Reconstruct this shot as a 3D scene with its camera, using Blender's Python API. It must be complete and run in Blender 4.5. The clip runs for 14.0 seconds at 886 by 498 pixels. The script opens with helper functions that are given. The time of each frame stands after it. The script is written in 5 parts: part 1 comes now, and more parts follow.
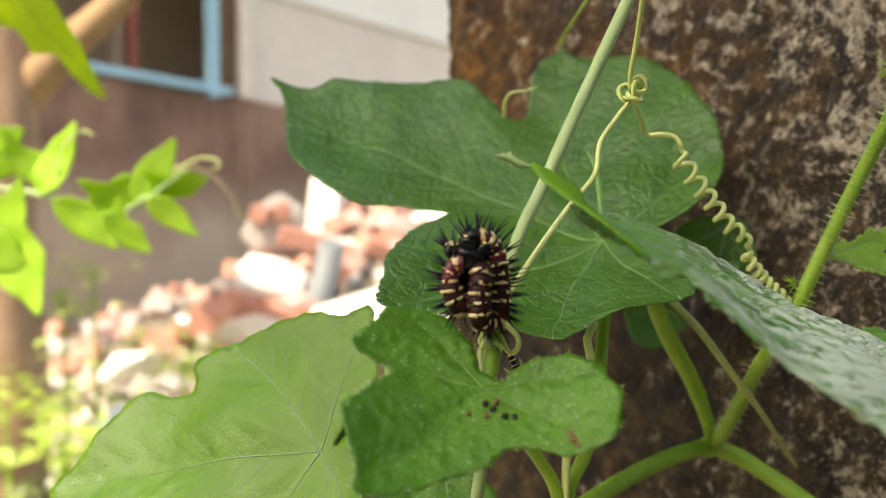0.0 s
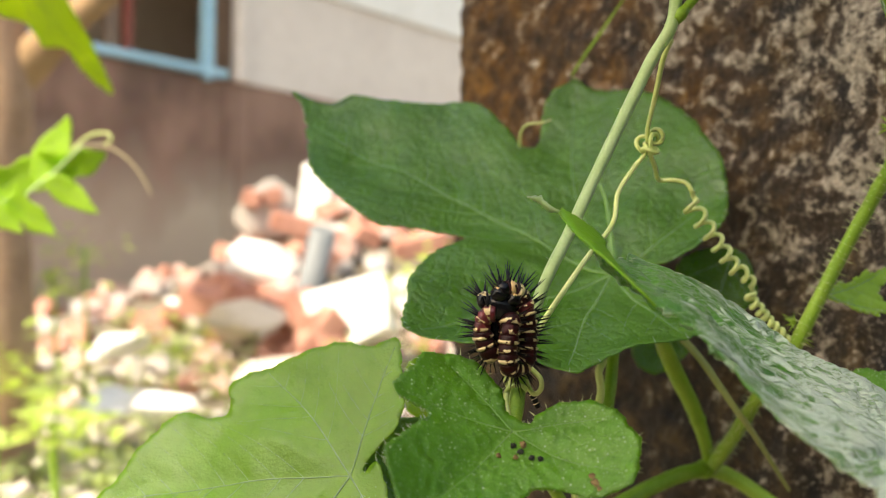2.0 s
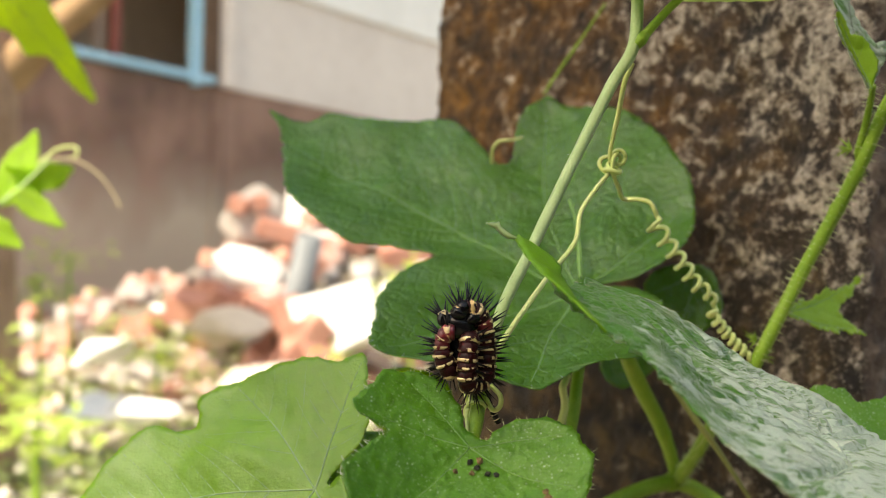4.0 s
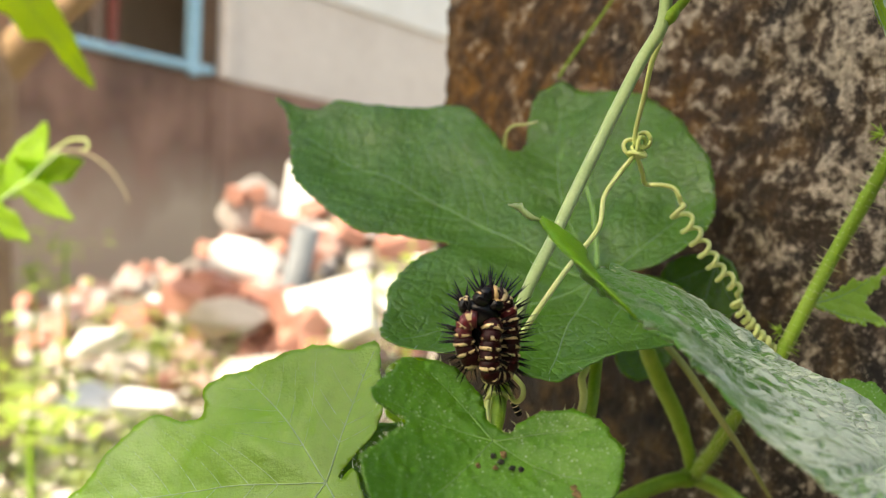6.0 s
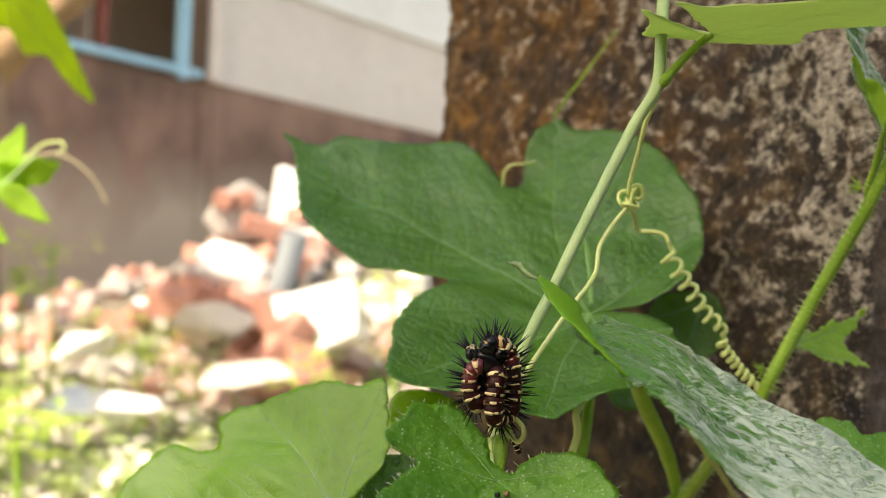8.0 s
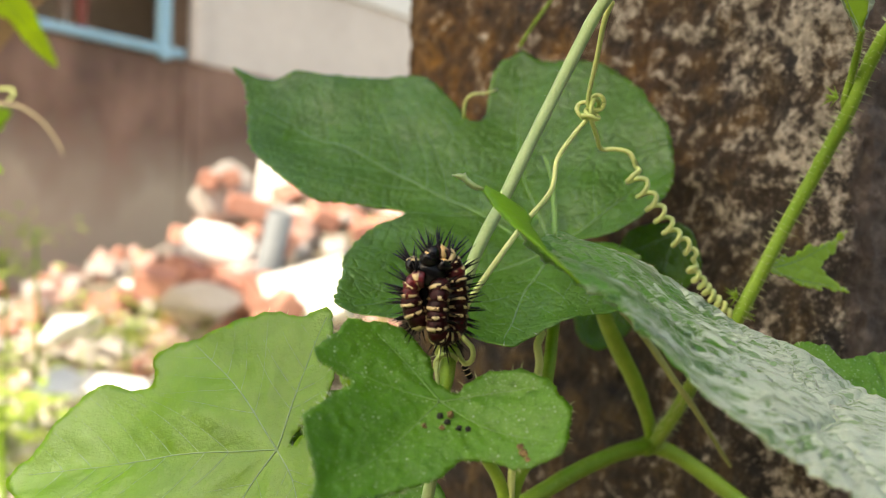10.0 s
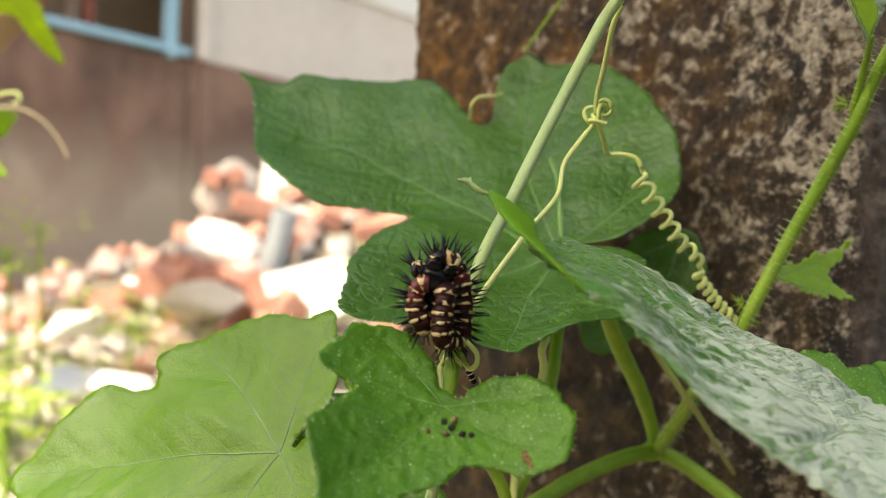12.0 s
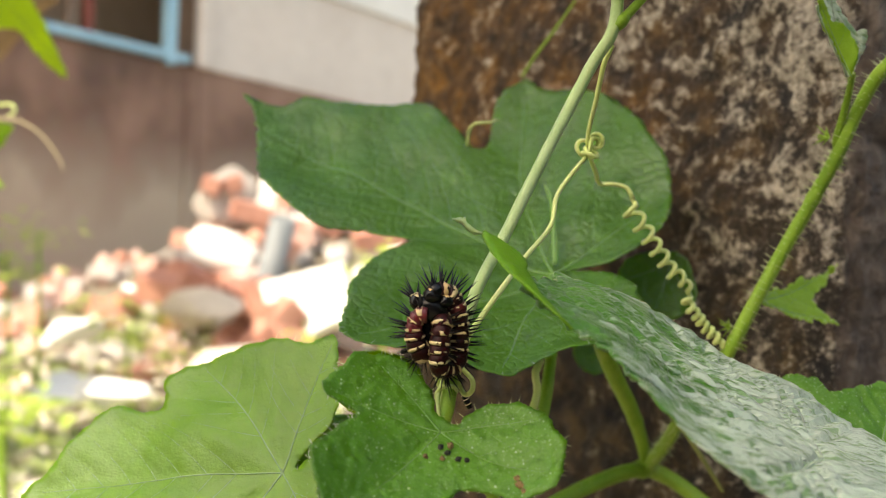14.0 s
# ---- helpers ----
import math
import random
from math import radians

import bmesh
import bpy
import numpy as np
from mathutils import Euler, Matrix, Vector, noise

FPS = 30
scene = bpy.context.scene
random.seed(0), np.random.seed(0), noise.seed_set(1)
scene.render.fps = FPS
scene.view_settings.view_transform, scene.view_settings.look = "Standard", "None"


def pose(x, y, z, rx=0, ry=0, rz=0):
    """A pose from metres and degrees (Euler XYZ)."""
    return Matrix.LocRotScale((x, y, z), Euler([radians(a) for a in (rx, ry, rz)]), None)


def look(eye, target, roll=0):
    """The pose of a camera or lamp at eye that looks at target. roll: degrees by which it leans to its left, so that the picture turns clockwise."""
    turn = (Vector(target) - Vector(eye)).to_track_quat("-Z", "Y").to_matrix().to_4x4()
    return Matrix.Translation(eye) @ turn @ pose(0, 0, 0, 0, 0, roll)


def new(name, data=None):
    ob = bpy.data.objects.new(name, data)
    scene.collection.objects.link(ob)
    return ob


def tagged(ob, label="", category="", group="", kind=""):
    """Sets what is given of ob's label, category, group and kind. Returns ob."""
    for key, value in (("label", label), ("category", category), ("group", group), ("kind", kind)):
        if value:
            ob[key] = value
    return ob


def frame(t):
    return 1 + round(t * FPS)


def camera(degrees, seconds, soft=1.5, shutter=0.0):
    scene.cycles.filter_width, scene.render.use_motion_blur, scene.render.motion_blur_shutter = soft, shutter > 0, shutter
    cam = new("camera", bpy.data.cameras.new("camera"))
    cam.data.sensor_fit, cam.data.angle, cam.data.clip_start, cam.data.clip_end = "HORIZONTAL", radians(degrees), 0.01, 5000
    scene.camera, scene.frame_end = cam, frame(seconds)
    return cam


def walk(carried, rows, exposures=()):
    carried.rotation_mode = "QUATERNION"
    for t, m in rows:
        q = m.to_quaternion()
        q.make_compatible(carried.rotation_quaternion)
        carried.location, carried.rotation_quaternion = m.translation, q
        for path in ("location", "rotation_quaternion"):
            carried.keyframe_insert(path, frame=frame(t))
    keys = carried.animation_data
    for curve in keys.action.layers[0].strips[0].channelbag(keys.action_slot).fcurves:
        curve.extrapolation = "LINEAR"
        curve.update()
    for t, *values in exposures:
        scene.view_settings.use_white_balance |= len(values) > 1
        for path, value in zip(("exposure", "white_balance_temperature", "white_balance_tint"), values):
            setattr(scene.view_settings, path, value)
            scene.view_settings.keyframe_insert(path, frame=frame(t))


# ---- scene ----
cam = camera(48.0, 14.0, soft=0.75)
PATH = [
    (0, (0.00840, 0.02535, 0.45952), (-0.01784, 1.02398, 0.50467), -1.14),
    (0.5, (0.00773, 0.02340, 0.45990), (-0.01409, 1.02242, 0.49838), -1.16),
    (1, (0.00657, 0.02082, 0.46122), (-0.01810, 1.01953, 0.50557), -0.62),
    (1.5, (0.00485, 0.02016, 0.46223), (-0.02219, 1.01903, 0.50149), -0.40),
    (2, (0.00325, 0.01580, 0.46687), (-0.01249, 1.01517, 0.49881), 0.36),
    (2.5, (0.00062, 0.01146, 0.47167), (-0.01668, 1.01012, 0.52043), 1.55),
    (3, (0.00547, 0.00883, 0.47304), (-0.01921, 1.00726, 0.52323), 0.92),
    (3.5, (0.00661, 0.01047, 0.46938), (-0.00055, 1.00943, 0.51429), 0.48),
    (6, (0.00350, 0.01921, 0.46728), (0.00398, 1.01868, 0.49991), 1.21),
    (6.5, (0.00101, 0.01671, 0.46939), (0.00743, 1.01621, 0.50044), 1.81),
    (7, (-0.00031, 0.00998, 0.47249), (0.00619, 1.00913, 0.51321), 2.00),
    (7.5, (0.00102, 0.00925, 0.47337), (0.01263, 1.00835, 0.51414), 2.04),
    (8, (0.00039, 0.00957, 0.47285), (0.01414, 1.00872, 0.51166), 1.94),
    (8.5, (0.00086, 0.01117, 0.47196), (0.00987, 1.01013, 0.51659), 1.71),
    (9, (0.00442, 0.01492, 0.46761), (0.02981, 1.01420, 0.49588), 0.79),
    (11.5, (0.00773, 0.02366, 0.46359), (0.02976, 1.02331, 0.47782), 0.93),
    (12, (0.00679, 0.02130, 0.46490), (0.02815, 1.02091, 0.48285), 1.43),
    (12.5, (0.00767, 0.02078, 0.46494), (0.02148, 1.02051, 0.48390), 1.27),
    (13, (0.00802, 0.02182, 0.46509), (0.03613, 1.02137, 0.47580), 1.41),
    (13.5, (0.00661, 0.01820, 0.46682), (0.02005, 1.01796, 0.48419), 1.63),
    (14, (0.00666, 0.01533, 0.46799), (0.02977, 1.01475, 0.49286), 1.63),
]
walk(cam, [(t, look(eye, target, roll)) for t, eye, target, roll in PATH],
     exposures=[(0.0, 1.37, 8000, 6), (14.0, 1.37, 8000, 6)])
cam.data.dof.use_dof = True
cam.data.dof.focus_distance = 0.134
cam.data.dof.aperture_fstop = 25.0

# ---- world, sun, exposure ----
SUN_TO = Vector((-0.46, -0.52, 0.76)).normalized()
world = bpy.data.worlds.new("sky")
scene.world = world
world.use_nodes = True
wn = world.node_tree
sky = wn.nodes.new("ShaderNodeTexSky")
sky.sky_type = "NISHITA"
sky.sun_disc = False
sky.sun_elevation = math.asin(SUN_TO.z)
sky.sun_rotation = math.atan2(SUN_TO.x, SUN_TO.y)
sky.air_density = 1.3
sky.dust_density = 3.0
wn.links.new(sky.outputs[0], wn.nodes["Background"].inputs[0])
wn.nodes["Background"].inputs[1].default_value = 0.14
sun = new("sun", bpy.data.lights.new("sun", "SUN"))
sun.data.energy = 4.0
sun.data.angle = radians(0.6)
sun.data.color = (1.0, 0.96, 0.915)
sun.matrix_world = look((0, 0, 20), Vector((0, 0, 20)) - SUN_TO)


# ---- materials ----
def mat_new(name):
    m = bpy.data.materials.new(name)
    m.use_nodes = True
    nt = m.node_tree
    return m, nt, nt.nodes["Principled BSDF"]


def node(nt, kind, **values):
    n = nt.nodes.new(kind)
    for key, value in values.items():
        n.inputs[key].default_value = value
    return n


def noise_tex(nt, scale, detail=4.0, rough=0.55, coords="Object"):
    tc = nt.nodes.new("ShaderNodeTexCoord")
    n = node(nt, "ShaderNodeTexNoise", Scale=scale, Detail=detail, Roughness=rough)
    nt.links.new(tc.outputs[coords], n.inputs["Vector"])
    return n


def ramp(nt, src, stops):
    r = nt.nodes.new("ShaderNodeValToRGB")
    els = r.color_ramp.elements
    while len(els) < len(stops):
        els.new(0.5)
    for e, (p, c) in zip(els, stops):
        e.position, e.color = p, (*c, 1.0)
    nt.links.new(src, r.inputs[0])
    return r


def mix(nt, fac, a, b):
    m = nt.nodes.new("ShaderNodeMix")
    m.data_type = "RGBA"
    for sock, v in ((m.inputs[0], fac), (m.inputs[6], a), (m.inputs[7], b)):
        if isinstance(v, (int, float)):
            sock.default_value = v
        elif isinstance(v, tuple):
            sock.default_value = (*v, 1.0)
        else:
            nt.links.new(v, sock)
    return m.outputs[2]


def bump(nt, bsdf, height, strength, distance):
    b = node(nt, "ShaderNodeBump", Strength=strength, Distance=distance)
    nt.links.new(height, b.inputs["Height"])
    nt.links.new(b.outputs[0], bsdf.inputs["Normal"])


def mottled(name, dark, light, scale, rough=0.6, bump_d=0.0005, spec=0.4, fine=8.0, metal=0.0):
    """A surface of two tones, with patches and grain."""
    m, nt, bs = mat_new(name)
    big, small = noise_tex(nt, scale), noise_tex(nt, scale * fine, 6.0, 0.65)
    c1 = ramp(nt, big.outputs[0], [(0.32, dark), (0.68, light)])
    c2 = ramp(nt, small.outputs[0], [(0.3, dark), (0.7, light)])
    nt.links.new(mix(nt, 0.45, c1.outputs[0], c2.outputs[0]), bs.inputs["Base Color"])
    bs.inputs["Roughness"].default_value = rough
    bs.inputs["Specular IOR Level"].default_value = spec
    bs.inputs["Metallic"].default_value = metal
    bump(nt, bs, small.outputs[0], 0.6, bump_d)
    return m


def leaf_material(name, dark, light, through_col, rough=0.42, sheen=0.0, spots=0.0, spec=0.5, thin=0.35, cell=420.0, swell=0.0004, down_sheen=0.0, coat=0.0, specks=0.0, net=0.0):
    """Leaf skin: green in two tones, fine cells, light that passes through the blade."""
    m, nt, bs = mat_new(name)
    big, cells, fine = noise_tex(nt, 90.0), noise_tex(nt, 650.0, 5.0, 0.6), noise_tex(nt, 2300.0, 3.0, 0.65)
    col = ramp(nt, big.outputs[0], [(0.3, dark), (0.7, light)]).outputs[0]
    col = mix(nt, ramp(nt, cells.outputs[0], [(0.42, (0, 0, 0)), (0.62, (0.4, 0.4, 0.4))]).outputs[0], col, light)
    if spots:
        pale = ramp(nt, fine.outputs[0], [(0.57, (0, 0, 0)), (0.72, (spots, spots, spots))])
        gaps = ramp(nt, fine.outputs[0], [(0.32, (0.6, 0.6, 0.6)), (0.44, (0, 0, 0))])
        col = mix(nt, gaps.outputs[0], col, tuple(q * 0.55 for q in dark))
        col = mix(nt, pale.outputs[0], col, (0.38, 0.54, 0.24))
    tc = nt.nodes.new("ShaderNodeTexCoord")
    if specks:
        # tiny pale hair bases, strewn unevenly
        dots = node(nt, "ShaderNodeTexVoronoi", Scale=1700.0)
        nt.links.new(tc.outputs["Object"], dots.inputs["Vector"])
        some = ramp(nt, dots.outputs["Color"], [(0.45, (0, 0, 0)), (0.75, (specks, specks, specks))]).outputs[0]
        dot = ramp(nt, dots.outputs["Distance"], [(0.14, (1, 1, 1)), (0.30, (0, 0, 0))]).outputs[0]
        where = ramp(nt, noise_tex(nt, 260.0, 3.0).outputs[0], [(0.38, (0.25, 0.25, 0.25)), (0.62, (1, 1, 1))]).outputs[0]
        m1, m2 = nt.nodes.new("ShaderNodeMath"), nt.nodes.new("ShaderNodeMath")
        m1.operation = m2.operation = "MULTIPLY"
        nt.links.new(some, m1.inputs[0])
        nt.links.new(dot, m1.inputs[1])
        nt.links.new(m1.outputs[0], m2.inputs[0])
        nt.links.new(where, m2.inputs[1])
        col = mix(nt, m2.outputs[0], col, (0.62, 0.74, 0.46))
    warp = mix(nt, 0.002 if down_sheen else 0.006 if net else 0.003, tc.outputs["Object"], noise_tex(nt, 220.0, 2.0).outputs[1])
    vor = node(nt, "ShaderNodeTexVoronoi", Scale=cell)
    vor.feature = "SMOOTH_F1"
    nt.links.new(warp, vor.inputs["Vector"])
    if down_sheen:
        # white hairs with painted-in sky sheen, thickest on swollen cells and towards the foot
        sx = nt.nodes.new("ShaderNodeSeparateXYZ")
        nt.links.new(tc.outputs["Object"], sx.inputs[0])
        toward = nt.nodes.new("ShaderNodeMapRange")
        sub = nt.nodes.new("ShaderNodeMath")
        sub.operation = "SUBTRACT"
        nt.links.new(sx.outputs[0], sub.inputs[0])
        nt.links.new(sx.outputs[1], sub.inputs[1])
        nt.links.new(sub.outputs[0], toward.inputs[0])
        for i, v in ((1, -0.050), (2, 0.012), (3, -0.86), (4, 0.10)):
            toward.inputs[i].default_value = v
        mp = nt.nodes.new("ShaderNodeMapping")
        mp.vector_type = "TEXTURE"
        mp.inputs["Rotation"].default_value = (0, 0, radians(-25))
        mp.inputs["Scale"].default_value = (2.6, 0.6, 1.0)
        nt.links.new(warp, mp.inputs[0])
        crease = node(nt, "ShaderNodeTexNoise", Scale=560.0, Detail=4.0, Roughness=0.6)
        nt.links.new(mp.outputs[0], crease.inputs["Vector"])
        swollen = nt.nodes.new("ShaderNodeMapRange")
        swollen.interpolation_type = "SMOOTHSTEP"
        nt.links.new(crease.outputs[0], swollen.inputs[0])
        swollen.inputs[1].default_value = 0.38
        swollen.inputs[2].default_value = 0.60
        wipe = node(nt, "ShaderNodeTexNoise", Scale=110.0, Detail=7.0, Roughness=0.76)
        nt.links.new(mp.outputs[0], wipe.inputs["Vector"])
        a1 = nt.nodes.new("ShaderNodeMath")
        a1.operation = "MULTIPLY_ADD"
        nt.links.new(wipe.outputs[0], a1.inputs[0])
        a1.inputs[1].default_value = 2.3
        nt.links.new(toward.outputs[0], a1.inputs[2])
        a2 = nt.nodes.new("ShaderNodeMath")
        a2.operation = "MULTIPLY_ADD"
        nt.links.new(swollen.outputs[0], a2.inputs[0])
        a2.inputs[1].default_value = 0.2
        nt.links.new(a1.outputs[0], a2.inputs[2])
        sheen_fac = ramp(nt, a2.outputs[0], [(0.66, (0, 0, 0)), (1.08, (down_sheen, down_sheen, down_sheen))]).outputs[0]
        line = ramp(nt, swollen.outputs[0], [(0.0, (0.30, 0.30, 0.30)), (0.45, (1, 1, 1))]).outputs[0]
        thin_sheen = nt.nodes.new("ShaderNodeMath")
        thin_sheen.operation = "MULTIPLY"
        nt.links.new(sheen_fac, thin_sheen.inputs[0])
        nt.links.new(line, thin_sheen.inputs[1])
        sheen_fac = thin_sheen.outputs[0]
        col = mix(nt, sheen_fac, col, (0.80, 0.91, 0.77))
    if net:
        # sunken fine veins between puffed cells
        web = node(nt, "ShaderNodeTexVoronoi", Scale=cell)
        web.feature = "DISTANCE_TO_EDGE"
        nt.links.new(warp, web.inputs["Vector"])
        puffed = ramp(nt, web.outputs["Distance"], [(0.0, (0, 0, 0)), (0.10, (0.6, 0.6, 0.6)), (0.35, (1, 1, 1))]).outputs[0]
        seam = ramp(nt, web.outputs["Distance"], [(0.02, (net, net, net)), (0.09, (0, 0, 0))]).outputs[0]
        col = mix(nt, seam, col, tuple(q * 1.5 for q in light))
    nt.links.new(col, bs.inputs["Base Color"])
    bs.inputs["Roughness"].default_value = rough
    bs.inputs["Specular IOR Level"].default_value = spec
    bs.inputs["Sheen Weight"].default_value = sheen
    bs.inputs["Coat Weight"].default_value = coat
    bs.inputs["Coat Roughness"].default_value = 0.3
    bs.inputs["Sheen Roughness"].default_value = 0.4
    hsum = nt.nodes.new("ShaderNodeMath")
    nt.links.new(cells.outputs[0], hsum.inputs[0])
    nt.links.new(fine.outputs[0], hsum.inputs[1])
    b1 = node(nt, "ShaderNodeBump", Strength=0.6, Distance=0.0003)
    nt.links.new(hsum.outputs[0], b1.inputs["Height"])
    b2 = node(nt, "ShaderNodeBump", Strength=1.0, Distance=swell)
    b2.invert = True
    if down_sheen:
        b2.invert = False
        nt.links.new(swollen.outputs[0], b2.inputs["Height"])
    elif net:
        b2.invert = False
        nt.links.new(puffed, b2.inputs["Height"])
    else:
        nt.links.new(vor.outputs["Distance"], b2.inputs["Height"])
    nt.links.new(b1.outputs[0], b2.inputs["Normal"])
    nt.links.new(b2.outputs[0], bs.inputs["Normal"])
    tr = nt.nodes.new("ShaderNodeBsdfTranslucent")
    tr.inputs["Color"].default_value = (*through_col, 1)
    ms = nt.nodes.new("ShaderNodeMixShader")
    ms.inputs[0].default_value = thin
    nt.links.new(bs.outputs[0], ms.inputs[1])
    nt.links.new(tr.outputs[0], ms.inputs[2])
    nt.links.new(ms.outputs[0], nt.nodes["Material Output"].inputs[0])
    return m


LEAF = leaf_material("leaf_green", (0.050, 0.180, 0.004), (0.105, 0.300, 0.009), (0.24, 0.52, 0.012), spots=0.6, spec=0.6, rough=0.38, cell=700.0, swell=0.00035, specks=0.95)
LEAF_PALE = leaf_material("leaf_yellow_green", (0.105, 0.25, 0.006), (0.155, 0.325, 0.012), (0.33, 0.56, 0.015), cell=350.0, swell=0.0003, rough=0.26, spec=0.6, specks=0.15, coat=0.10)
LEAF_BACK = leaf_material("leaf_blue_green", (0.046, 0.155, 0.010), (0.074, 0.205, 0.016), (0.24, 0.50, 0.016), spots=0.4, rough=0.23, spec=0.85, thin=0.42, cell=330.0, swell=0.00031, specks=0.4, net=0.14, coat=0.1)
# the pale colour holds the sky's sheen as well as the leaf's hairs
LEAF_DOWN_SHEEN = leaf_material("leaf_down_sheen", (0.050, 0.21, 0.012), (0.09, 0.31, 0.025), (0.22, 0.50, 0.04), rough=0.36, sheen=0.35, spots=0.4, spec=0.6, cell=420.0, swell=0.00035, down_sheen=0.97, specks=0.25)
LEAF_UNDER = leaf_material("leaf_underside", (0.44, 0.57, 0.22), (0.53, 0.65, 0.30), (0.66, 0.80, 0.32), thin=0.5)
LEAF_YOUNG = leaf_material("leaf_young", (0.33, 0.55, 0.05), (0.43, 0.65, 0.08), (0.64, 0.86, 0.10), thin=0.5)
LEAF_BRIGHT = leaf_material("leaf_bright", (0.47, 0.66, 0.06), (0.57, 0.76, 0.10), (0.80, 0.94, 0.12), thin=0.6)
LEAF_FRESH = leaf_material("leaf_fresh", (0.21, 0.41, 0.02), (0.31, 0.51, 0.045), (0.50, 0.72, 0.05), thin=0.35, specks=0.15)
LEAF_TIP = leaf_material("leaf_tip_pale", (0.22, 0.37, 0.12), (0.40, 0.53, 0.28), (0.45, 0.62, 0.25), thin=0.4, specks=0.5)
LEAF_ROLL = leaf_material("leaf_rolled", (0.11, 0.29, 0.008), (0.17, 0.37, 0.014), (0.36, 0.64, 0.014), thin=0.4, specks=0.3)
VEIN_UNDER = leaf_material("vein_underside", (0.66, 0.76, 0.46), (0.74, 0.82, 0.55), (0.85, 0.92, 0.55), thin=0.6)
VEIN_DIM = mottled("vein_dim", (0.14, 0.29, 0.06), (0.20, 0.36, 0.095), 400, 0.5, 0.0001)
VEIN = mottled("vein_pale", (0.20, 0.34, 0.11), (0.30, 0.45, 0.18), 400, 0.5, 0.0001)
VEIN_WHITE = mottled("vein_white_green", (0.34, 0.45, 0.28), (0.45, 0.54, 0.36), 400, 0.5, 0.0001)
STEM = mottled("stem_green", (0.17, 0.33, 0.02), (0.28, 0.44, 0.05), 250, 0.45, 0.0002)
STEM_PALE = mottled("stem_grey_green", (0.31, 0.45, 0.18), (0.42, 0.55, 0.27), 250, 0.5, 0.0002)
TENDRIL = mottled("tendril_yellow_green", (0.49, 0.60, 0.17), (0.63, 0.70, 0.31), 300, 0.45, 0.0001)
TENDRIL_OLIVE = mottled("tendril_olive_tan", (0.25, 0.29, 0.08), (0.36, 0.39, 0.14), 300, 0.6, 0.0001)
TENDRIL_DRY = mottled("tendril_dry_tan", (0.36, 0.29, 0.17), (0.50, 0.42, 0.27), 300, 0.6, 0.0001)
HAIR = mottled("hair_pale", (0.45, 0.55, 0.25), (0.6, 0.66, 0.4), 500, 0.5, 0.00005)
BODY = mottled("skin_maroon", (0.002, 0.001, 0.001), (0.045, 0.003, 0.005), 1000, 0.28, 0.00012, 0.2)
BODY_RED = mottled("skin_red", (0.05, 0.004, 0.008), (0.18, 0.010, 0.018), 700, 0.28, 0.00008, 0.6)
BLACK = mottled("shell_black", (0.003, 0.003, 0.004), (0.009, 0.008, 0.009), 700, 0.12, 0.00005, 0.3)
SPINE = mottled("spine_black", (0.003, 0.003, 0.003), (0.008, 0.007, 0.007), 900, 0.35, 0.00003, 0.15)
BAND = mottled("band_tan", (0.50, 0.37, 0.17), (0.78, 0.65, 0.38), 900, 0.4, 0.00006)
BAND_ORANGE = mottled("band_orange", (0.62, 0.36, 0.12), (0.82, 0.60, 0.30), 900, 0.4, 0.00006)
DROPPING = mottled("dropping_brown", (0.12, 0.075, 0.028), (0.34, 0.23, 0.09), 700, 0.8, 0.0002)
DROPPING_DARK = mottled("dropping_dark", (0.015, 0.02, 0.012), (0.05, 0.05, 0.03), 700, 0.8, 0.0002)
BARK = mottled("bark_tan", (0.22, 0.13, 0.08), (0.42, 0.275, 0.185), 9, 0.9, 0.006)
LIMB = mottled("bark_orange", (0.20, 0.12, 0.06), (0.38, 0.25, 0.14), 14, 0.9, 0.004)
BRICK_DUSTY = mottled("brick_mortared", (0.36, 0.20, 0.16), (0.54, 0.42, 0.385), 14, 0.9, 0.003)
BRICK = mottled("brick_red", (0.33, 0.13, 0.09), (0.54, 0.30, 0.235), 12, 0.9, 0.003)
CEMENT = mottled("rubble_cement", (0.30, 0.27, 0.25), (0.55, 0.51, 0.48), 9, 0.9, 0.003)
PLASTER = mottled("rubble_whitewash", (0.70, 0.67, 0.64), (0.86, 0.84, 0.82), 9, 0.85, 0.002)
RENDERING = mottled("rubble_beige", (0.46, 0.39, 0.33), (0.64, 0.57, 0.50), 9, 0.9, 0.003)
PIPE = mottled("pipe_grey", (0.13, 0.145, 0.16), (0.19, 0.205, 0.22), 14, 0.6, 0.001)
WALL_WHITE = mottled("paint_white", (0.72, 0.71, 0.69), (0.86, 0.85, 0.84), 1.4, 0.85, 0.002)
WALL_GREY = mottled("cement_plaster", (0.61, 0.54, 0.50), (0.75, 0.68, 0.635), 1.6, 0.9, 0.003)
BLUE = mottled("paint_blue", (0.26, 0.48, 0.64), (0.38, 0.60, 0.74), 5, 0.5, 0.001)
RED_BAR = mottled("paint_red_brown", (0.20, 0.05, 0.035), (0.28, 0.08, 0.06), 8, 0.6, 0.001)
DULL = mottled("paint_dull_brown", (0.17, 0.11, 0.08), (0.25, 0.17, 0.125), 8, 0.7, 0.001)
ROOM = mottled("room_brown", (0.46, 0.34, 0.25), (0.58, 0.45, 0.35), 1.5, 0.9, 0.002)
SLAB = mottled("slab_cement", (0.38, 0.36, 0.33), (0.5, 0.48, 0.45), 1.2, 0.9, 0.004)
UNSEEN_WALL = mottled("unseen_wall_dark", (0.07, 0.06, 0.05), (0.14, 0.12, 0.10), 1.5, 0.9, 0.004)
